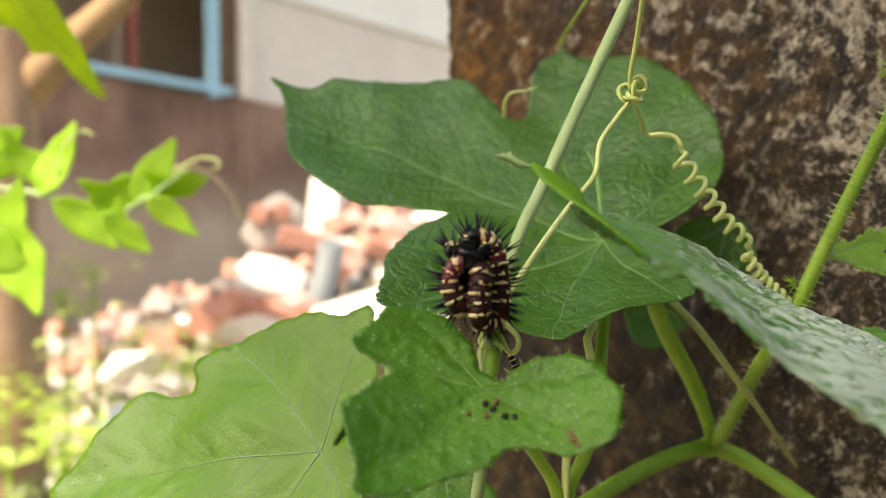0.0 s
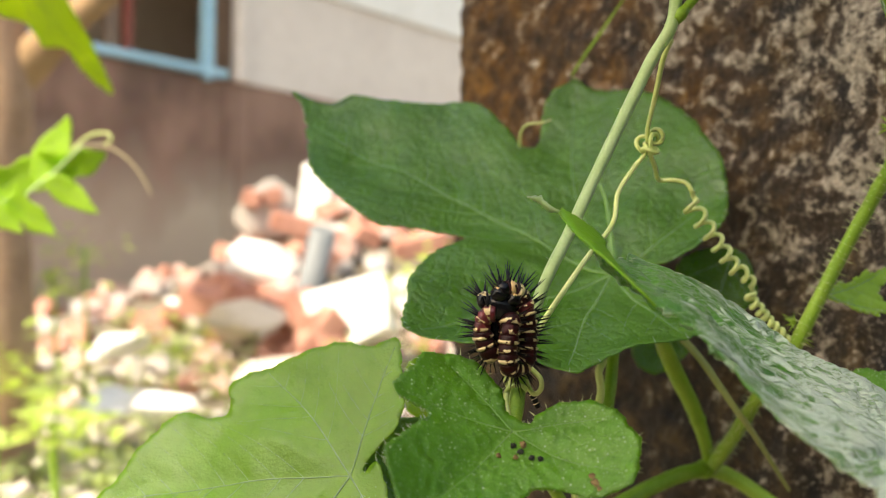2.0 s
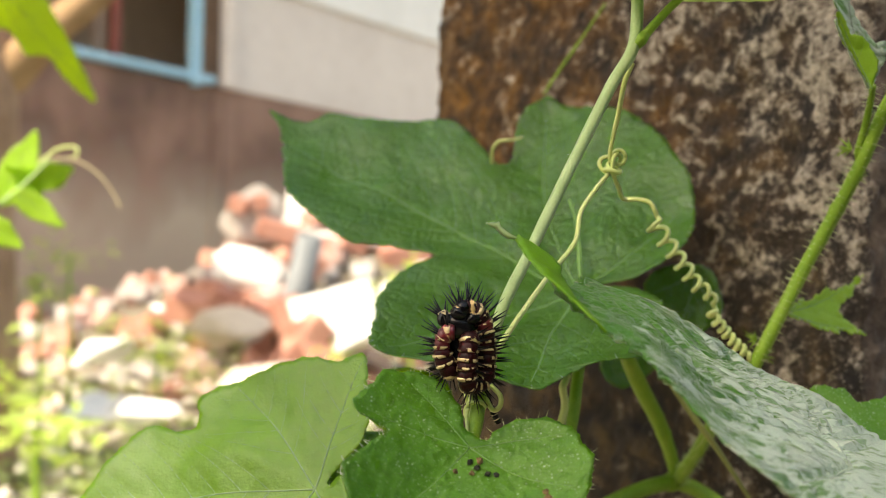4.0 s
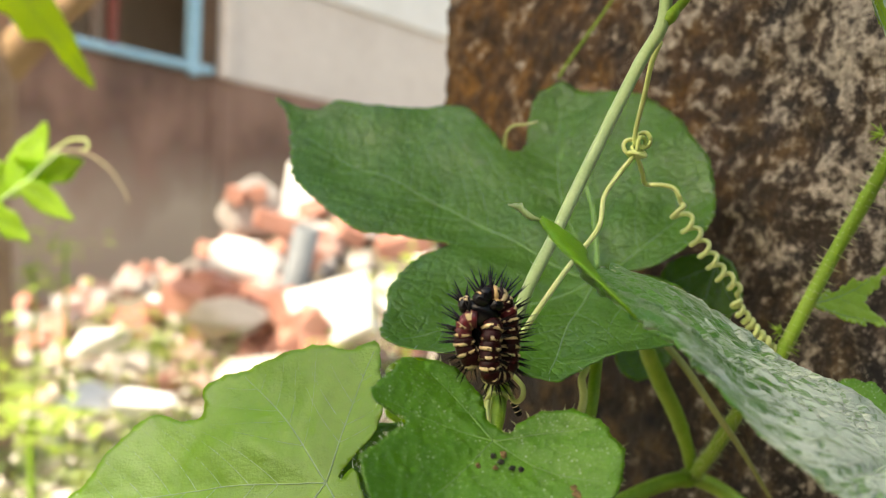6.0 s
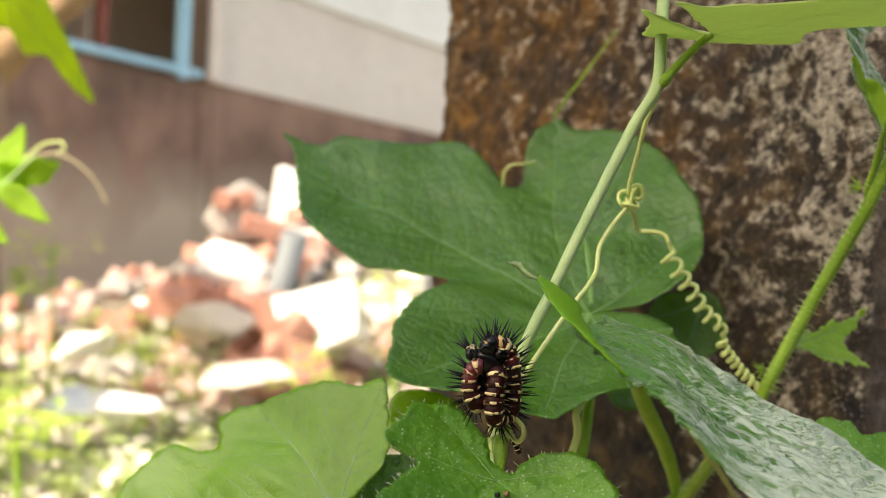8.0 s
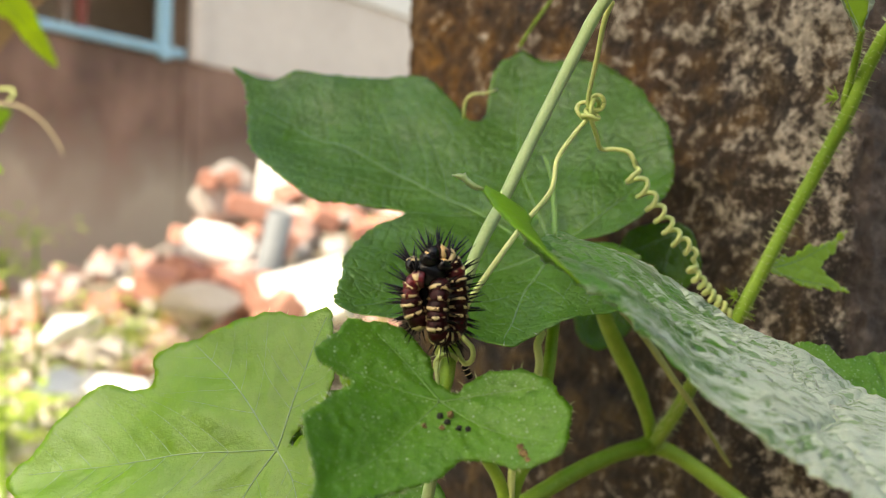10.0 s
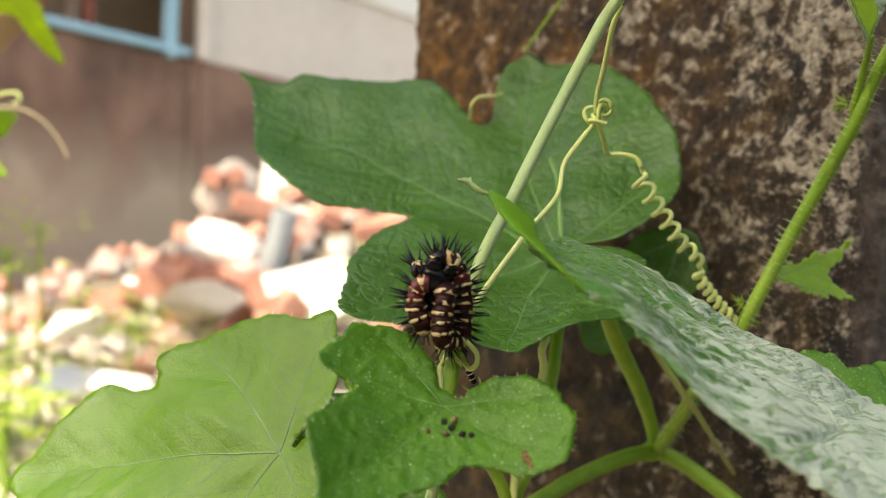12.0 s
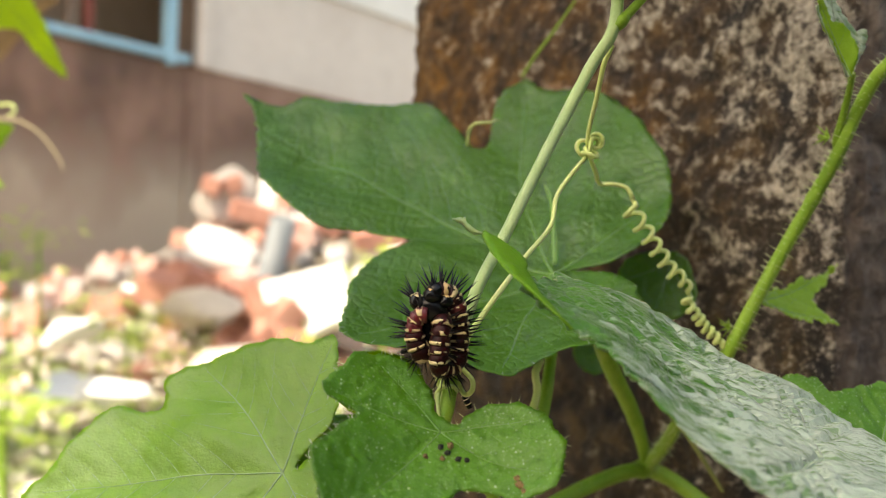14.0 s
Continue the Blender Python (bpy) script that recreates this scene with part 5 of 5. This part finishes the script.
def shoot():
    def rel(x, y, z):
        return Vector((x, y, z)) - SHOOT_AT
    bm = bmesh.new()
    tube_into(bm, spline([rel(-0.42, 0.47, 0.53), rel(-0.235, 0.5, 0.5164), rel(-0.1989, 0.5, 0.5114), rel(-0.1686, 0.5, 0.4998), rel(-0.1465, 0.5, 0.5089), rel(-0.1272, 0.5, 0.5221)], 0.004), [0.0016, 0.0012, 0.0008], 8)
    part("stem", bm, STEM_PALE, SHOOT)
    for pts in ([(-0.134, 0.5, 0.5205), (-0.122, 0.5, 0.5270), (-0.112, 0.498, 0.5262), (-0.1105, 0.497, 0.5225), (-0.114, 0.497, 0.5215)], [(-0.152, 0.505, 0.5105), (-0.1445, 0.516, 0.5226), (-0.1361, 0.520, 0.5262), (-0.1253, 0.522, 0.5244), (-0.1151, 0.5245, 0.516), (-0.1083, 0.526, 0.5042), (-0.107, 0.5265, 0.4985)], [(-0.19, 0.5, 0.512), (-0.185, 0.49, 0.53), (-0.175, 0.49, 0.54), (-0.168, 0.49, 0.538)]):
        bm = bmesh.new()
        tube_into(bm, spline([rel(*q) for q in pts], 0.002), [0.0007, 0.0005], 6)
        part("tendril", bm, TENDRIL_DRY if len(pts) > 5 else TENDRIL, SHOOT)
    for i, (x, y, z, size, ang, tilt, out) in enumerate(((-0.222, 0.500, 0.533, 0.026, -20, 25, YOUNG_OUT), (-0.222, 0.490, 0.512, 0.046, -62, 20, YOUNG_OUT), (-0.200, 0.500, 0.512, 0.030, 52, -15, SLIM_OUT), (-0.190, 0.495, 0.508, 0.028, -35, 20, SLIM_OUT),
                                                     (-0.176, 0.500, 0.504, 0.026, 25, 25, YOUNG_OUT), (-0.168, 0.498, 0.502, 0.022, -40, 20, YOUNG_OUT), (-0.152, 0.500, 0.507, 0.026, 58, 10, SLIM_OUT), (-0.147, 0.500, 0.510, 0.022, 20, 30, YOUNG_OUT), (-0.146, 0.497, 0.508, 0.022, -35, 20, SLIM_OUT),
                                                     (-0.238, 0.490, 0.498, 0.032, -30, 20, YOUNG_OUT), (-0.245, 0.500, 0.525, 0.030, 30, 20, YOUNG_OUT))):
        lf = new("leaf")
        lf.parent = SHOOT
        lf.matrix_basis = Matrix.Translation(rel(x, y, z)) @ pose(0, 0, 0, 90, 0, 0) @ pose(0, 0, 0, tilt, tilt * 0.6, ang)
        k = size * 1380
        leaf_parts(lf, [(u * k, v * k) for u, v in out], [0, 0, 0.003, 0, 0.006], [(0.9 * k, 0)], LEAF_YOUNG, VEIN, seed=50 + i, grid=1.3, teeth=0.3, ruffle=1.0, vein_width=0.35)


shoot()


# ---- left: tree trunk with a limb, and yellow weeds at its foot ----
def trunk():
    t = thing("tree", Matrix.Translation((-1.03, 2.2, 0.0)), "weathered tan tree trunk with one slanting limb", "tree")
    bm = bmesh.new()
    pts = spline([(0, 0, -0.1), (0.005, 0, 0.3), (-0.015, 0, 0.6), (-0.01, 0, 0.9), (-0.09, 0.02, 1.2), (-0.40, 0.05, 1.6), (-0.9, 0.08, 2.3)], 0.03)
    tube_into(bm, pts, [0.105, 0.092, 0.09, 0.10, 0.085, 0.07], 20)
    for v in bm.verts:
        v.co += v.normal * 0 + Vector((noise.noise(v.co * 9), noise.noise(v.co * 9 + Vector((5, 0, 0))), 0)) * 0.008
    part("trunk", bm, BARK, t)
    bm = bmesh.new()
    tube_into(bm, spline([(0.02, 0.02, 0.90), (0.09, 0.01, 0.97), (0.16, 0.0, 1.035), (0.29, 0.0, 1.15), (0.40, 0.0, 1.27)], 0.03), [0.050, 0.040, 0.034, 0.028], 14)
    for v in bm.verts:
        v.co += Vector((noise.noise(v.co * 12), noise.noise(v.co * 12 + Vector((5, 0, 0))), noise.noise(v.co * 12 + Vector((0, 7, 0))))) * 0.005
    part("limb", bm, LIMB, t, "orange-brown slanting limb")


trunk()


def weed_blades(bm, at, count, spread, size, rng, up=0.6):
    """Many small pointed leaf blades round a point."""
    for _ in range(count):
        p = Vector(at) + Vector((rng.gauss(0, spread), rng.gauss(0, spread), abs(rng.gauss(0, spread * up))))
        a = rng.uniform(0, 6.283)
        d = Vector((math.cos(a), math.sin(a), rng.uniform(-0.2, 0.7))).normalized()
        w = d.cross(Vector((rng.uniform(-0.5, 0.5), rng.uniform(-0.5, 0.5), 1))).normalized()
        n = w.cross(d)
        l = size * rng.uniform(0.6, 1.3)
        q = [bm.verts.new(p), bm.verts.new(p + d * l * 0.45 + w * l * 0.24 + n * l * 0.05), bm.verts.new(p + d * l - n * l * 0.12), bm.verts.new(p + d * l * 0.45 - w * l * 0.24 + n * l * 0.05), bm.verts.new(p + d * l * 0.5 - n * l * 0.02)]
        bm.faces.new((q[0], q[4], q[1]))
        bm.faces.new((q[1], q[4], q[2]))
        bm.faces.new((q[2], q[4], q[3]))
        bm.faces.new((q[3], q[4], q[0]))


def weeds():
    rng = random.Random(12)
    bm, dry = bmesh.new(), bmesh.new()
    for _ in range(1000):
        x, y = rng.uniform(-2.2, 0.3), rng.uniform(1.3, 3.3)
        weed_blades(bm if rng.random() < 0.52 else dry, (x, y, rise(x, y)), rng.randint(6, 14), 0.05, rng.uniform(0.03, 0.06), rng)
    tagged(part("grass", bm, WEED, smooth=False), "sunlit low weeds and grass on the ground", "weeds", kind="stuff")
    tagged(part("leaf_litter", dry, STRAW, smooth=False), "pale dry leaves and straw on the ground", "litter", kind="stuff")
    for k, (x, y, z, n, spread, size) in enumerate(((-0.93, 2.3, 0.42, 60, 0.05, 0.035), (-0.88, 2.35, 0.50, 40, 0.035, 0.03), (-0.95, 2.05, 0.20, 90, 0.06, 0.05), (-0.74, 2.6, 0.26, 60, 0.05, 0.045), (-0.62, 2.7, 0.20, 40, 0.04, 0.04), (-0.10, 2.95, 0.42, 70, 0.06, 0.05), (-0.28, 2.55, 0.20, 45, 0.04, 0.045), (-0.50, 1.25, 0.25, 50, 0.04, 0.045))):
        bm = bmesh.new()
        weed_blades(bm, (0, 0, 0), n, spread, size, rng, 1.2)
        t = thing("weed", Matrix.Translation((x, y, z)), "yellow-green leafy weed growing through the rubble" if k else "yellow-green leafy weed beside the tree trunk", "weed", "weeds")
        part("foliage", bm, WEED_BRIGHT, t, smooth=False)
        bm = bmesh.new()
        g = rise(x, y)
        tube_into(bm, spline([(0.01, 0, g - z - 0.02), (0.005, 0.01, (g - z) / 2), (0, 0, 0.04)], 0.03), [0.006, 0.004], 6)
        part("stem", bm, STEM, t)


weeds()


# ---- rubble ----
def brick_mesh(seed, size):
    bm = bmesh.new()
    lx, ly, lz = (q / 2 for q in size)
    box_into(bm, (-lx, -ly, -lz), (lx, ly, lz), min(size) * 0.09)
    for v in bm.verts:
        v.co += Vector((noise.noise(v.co * 25 + Vector((seed, 0, 0))), noise.noise(v.co * 25 + Vector((0, seed, 0))), noise.noise(v.co * 25 + Vector((0, 0, seed))))) * min(size) * 0.12
    return bm


def chunk_mesh(seed, size):
    rng = random.Random(seed)
    bm = bmesh.new()
    for _ in range(10):
        v = Vector((rng.gauss(0, 1), rng.gauss(0, 1), rng.gauss(0, 1))).normalized()
        bm.verts.new((v.x * size[0] / 2, v.y * size[1] / 2, v.z * size[2] / 2))
    r = bmesh.ops.convex_hull(bm, input=bm.verts)
    bmesh.ops.delete(bm, geom=[g for g in r["geom_interior"] if isinstance(g, bmesh.types.BMVert)], context="VERTS")
    bmesh.ops.bevel(bm, geom=list(bm.edges), offset=min(size) * 0.05, segments=1, affect="EDGES")
    return bm


def slab_mesh(seed, size):
    """A broken slab: a box with its corners knocked about."""
    rng = random.Random(seed)
    bm = bmesh.new()
    bmesh.ops.create_cube(bm, size=1.0)
    for v in bm.verts:
        v.co = Vector([q * n * rng.uniform(0.7, 1.15) for q, n in zip(v.co, size)])
    bmesh.ops.bevel(bm, geom=list(bm.edges), offset=min(size) * 0.06, segments=1, affect="EDGES")
    return bm


def rubble():
    def place(name, bm, mt, x, y, z, rx, ry, rz, label, category):
        o = part(name, bm, mt, smooth=False)
        o.matrix_world = pose(x, y, z, rx, ry, rz)
        tagged(o, label, category, "rubble heap")
    named = (("concrete_chunk", (0.24, 0.10, 0.16), PLASTER, -0.666, 3.40, 0.53, -12, 8, 12, "whitewashed slab of broken plaster on the heap"),
             ("concrete_chunk", (0.25, 0.08, 0.20), PLASTER, -0.30, 2.95, 0.365, -16, -18, -8, "large whitewashed slab of broken plaster"),
             ("concrete_chunk", (0.26, 0.12, 0.13), PLASTER, -0.34, 3.70, 0.59, 14, 14, -6, "whitewashed slab of broken plaster on the heap"),
             ("concrete_chunk", (0.20, 0.12, 0.14), PLASTER, -0.13, 3.30, 0.42, 14, 12, 6, "whitewashed slab of broken plaster"),
             ("plaster_block", (0.14, 0.12, 0.34), PLASTER, -0.53, 3.82, 0.74, 8, 8, -20, "tall whitewashed plaster block at the top of the heap"),
             ("concrete_chunk", (0.26, 0.14, 0.16), RENDERING, -0.60, 2.90, 0.33, 20, 14, 15, "beige chunk of cement rubble"),
             ("concrete_chunk", (0.20, 0.12, 0.10), PLASTER, -0.95, 2.80, 0.27, 10, -20, 10, "whitewashed lump of plaster among weeds"),
             ("concrete_chunk", (0.24, 0.14, 0.08), PLASTER, -0.86, 2.40, 0.17, 5, 0, 10, "flat whitewashed piece of plaster among weeds"),
             ("concrete_chunk", (0.18, 0.12, 0.08), PLASTER, -0.71, 2.40, 0.165, 5, 8, -15, "flat whitewashed piece of plaster among weeds"),
             ("concrete_chunk", (0.26, 0.14, 0.11), RENDERING, -0.46, 2.60, 0.22, 12, -12, -10, "pale chunk of cement rubble"),
             ("concrete_chunk", (0.26, 0.18, 0.24), CEMENT, -0.71, 3.70, 0.73, 0, 0, 20, "mortar-caked lump of brickwork topping the heap"),
             ("brick", (0.20, 0.10, 0.075), BRICK, -0.64, 3.15, 0.40, 20, 25, 20, "broken red brick on the heap"),
             ("brick", (0.22, 0.10, 0.075), BRICK, -0.565, 3.10, 0.37, -10, 32, 10, "broken red brick on the heap"),
             ("brick", (0.22, 0.10, 0.075), BRICK, -0.42, 2.90, 0.29, 15, -50, 15, "broken red brick on the heap"),
             ("brick", (0.22, 0.11, 0.075), BRICK, -0.36, 2.90, 0.27, 25, 60, -25, "broken red brick on the heap"),
             ("brick", (0.20, 0.10, 0.075), BRICK, -0.47, 2.80, 0.20, 15, 20, 40, "broken red brick on the heap"),
             ("brick", (0.22, 0.10, 0.075), BRICK, -0.43, 3.00, 0.33, 25, 55, -20, "broken red brick on the heap"),
             ("brick", (0.22, 0.10, 0.075), BRICK, -0.50, 3.05, 0.37, 35, 20, 30, "broken red brick on the heap"),
             ("brick", (0.22, 0.10, 0.075), BRICK, -0.77, 3.20, 0.39, 20, 10, -8, "broken red brick on the heap"),
             ("brick", (0.07, 0.06, 0.06), BRICK, -0.75, 3.61, 0.76, 10, 20, 8, "red half brick on top of the heap"),
             ("brick", (0.06, 0.06, 0.06), BRICK, -0.665, 3.61, 0.77, 10, -20, 8, "red half brick on top of the heap"),
             ("brick", (0.16, 0.10, 0.07), BRICK, -0.58, 3.52, 0.66, 10, 15, 18, "broken red brick on the heap"),
             ("brick", (0.20, 0.10, 0.07), BRICK, -0.14, 3.62, 0.60, 15, -15, 18, "broken red brick on the heap"))
    for i, (name, size, mt, x, y, z, rx, ry, rz, label) in enumerate(named):
        place(name, brick_mesh(i, size) if name == "brick" else slab_mesh(100 + i, size) if i in (1, 2, 4) else chunk_mesh(100 + i, tuple(q * 1.15 for q in size)), mt, x, y, z, rx, ry, rz, label, "brick" if name == "brick" else "rubble")
    rng = random.Random(77)
    for i in range(330):
        x, y = rng.gauss(-0.55, 0.65), rng.gauss(3.55, 0.45)
        if not (2.7 < y < 4.3 and -1.9 < x < 0.5):
            continue
        if -0.48 < x < -0.1 and y < 3.0:
            continue
        z = rise(x, y)
        k = rng.random()
        if k < 0.42:
            sz = (rng.uniform(0.08, 0.17), 0.09, 0.06)
            place("brick", brick_mesh(200 + i, sz), BRICK if k < 0.24 else BRICK_DUSTY, x, y, z + 0.015, rng.uniform(-40, 40), rng.uniform(-40, 40), rng.uniform(0, 360), "broken red brick lying in the rubble heap" if k < 0.24 else "mortar-dusted broken brick in the rubble heap", "brick")
        else:
            sz = tuple(rng.uniform(0.05, 0.14) * q for q in (1.2, 1.0, 0.6))
            place("concrete_chunk", (chunk_mesh if i % 3 else slab_mesh)(400 + i, sz), PLASTER if k < 0.58 else CEMENT, x, y, z + 0.01, rng.uniform(-30, 30), rng.uniform(-30, 30), rng.uniform(0, 360), "pale broken chunk of plaster in the rubble heap" if k < 0.58 else "grey broken chunk of cement in the rubble heap", "rubble")
    t = thing("pipe", pose(-0.475, 3.34, 0.515, 12, 14, 0), "grey plastic pipe stuck upright in the rubble", "pipe")
    bm = bmesh.new()
    outer, inner = [], []
    for z in (-0.25, 0.13):
        outer.append([bm.verts.new((0.045 * math.cos(a), 0.045 * math.sin(a), z)) for a in (2 * math.pi * i / 24 for i in range(24))])
        inner.append([bm.verts.new((0.039 * math.cos(a), 0.039 * math.sin(a), z)) for a in (2 * math.pi * i / 24 for i in range(24))])
    for i in range(24):
        j = (i + 1) % 24
        bm.faces.new((outer[0][i], outer[0][j], outer[1][j], outer[1][i]))
        bm.faces.new((inner[0][j], inner[0][i], inner[1][i], inner[1][j]))
        bm.faces.new((outer[1][i], outer[1][j], inner[1][j], inner[1][i]))
    part("barrel", bm, PIPE, t)


rubble()


# ---- what moves ----
def motions():
    """The shoot swings back after a gust, the downy leaf nods, the large leaf lifts its lobe."""
    swing = ((0.0, 0.0, 0.0), (0.3, -0.016, 0.004), (0.6, -0.028, 0.004), (0.9, -0.036, 0.0), (1.2, -0.034, 0.003), (1.5, -0.038, 0.004), (2.0, -0.046, -0.003), (2.5, -0.053, -0.008), (3.0, -0.059, -0.011), (3.5, -0.054, -0.007), (5.0, -0.050, -0.008), (6.0, -0.047, -0.009),
             (6.5, -0.047, -0.010), (7.0, -0.049, -0.009), (7.5, -0.054, -0.007), (8.0, -0.056, -0.006), (8.5, -0.058, -0.004), (9.0, -0.060, 0.0), (10.2, -0.060, 0.0), (12.0, -0.060, -0.003), (13.0, -0.061, -0.003), (14.0, -0.063, -0.003))
    leaf = LEAVES["downy"][0]
    rest = leaf.matrix_world.copy()
    pivot = Vector((0.062, 0.160, 0.452))
    nod = ((0.0, -0.1, 2.0), (0.25, 2.2, 2.6), (0.5, 3.4, 2.8), (1.0, 3.0, 2.1), (1.5, 1.8, 0.95), (2.0, 2.0, 0.2), (2.5, 1.95, 0.3), (3.0, 1.2, 0.75), (3.5, 1.1, 0.6), (5.0, 1.1, 0.0), (6.0, 1.3, -0.35),
           (6.5, 1.9, -0.1), (7.0, 2.0, -0.2), (7.5, 1.15, -0.55), (8.0, 0.55, -0.85), (8.5, 0.2, -0.45), (9.0, 0.0, -0.25), (10.3, -0.25, -0.2), (11.5, -0.5, -0.25), (12.0, -0.15, -0.7), (12.5, -0.7, -0.4),
           (13.0, -0.6, -0.3), (13.5, -0.5, -0.75), (14.0, -1.0, -0.35))
    walk(leaf, [(t, Matrix.Translation(pivot) @ pose(0, 0, 0, 0, a, 0) @ pose(0, 0, 0, 0, 0, b) @ Matrix.Translation(-pivot) @ rest) for t, a, b in nod])
    wing = LEAVES["back"][0]
    hang = wing.matrix_world.copy()
    foot = hang.translation.copy()
    rib = hang.to_3x3() @ Vector((-0.08, 1.0, 0.1))
    lift = ((0.0, -0.5), (0.5, 0.8), (1.0, 0.2), (1.5, 2.8), (2.0, 1.2), (2.5, 1.2), (3.0, 1.4), (3.5, 0.8), (5.0, -0.5), (6.0, -1.0), (6.5, -1.1), (7.5, -1.3), (8.0, -1.4), (9.0, -0.5), (10.3, -1.0), (12.0, -1.7), (12.5, -1.9), (14.0, -1.4))
    walk(wing, [(t, Matrix.Translation(foot) @ Matrix.Rotation(radians(a), 4, rib) @ Matrix.Translation(-foot) @ hang) for t, a in lift])
    walk(SHOOT, [(t, Matrix.Translation(SHOOT_AT + Vector((dx, 0, dz))) @ pose(0, 0, 0, 0, dx * 120, dx * 200)) for t, dx, dz in swing])


motions()
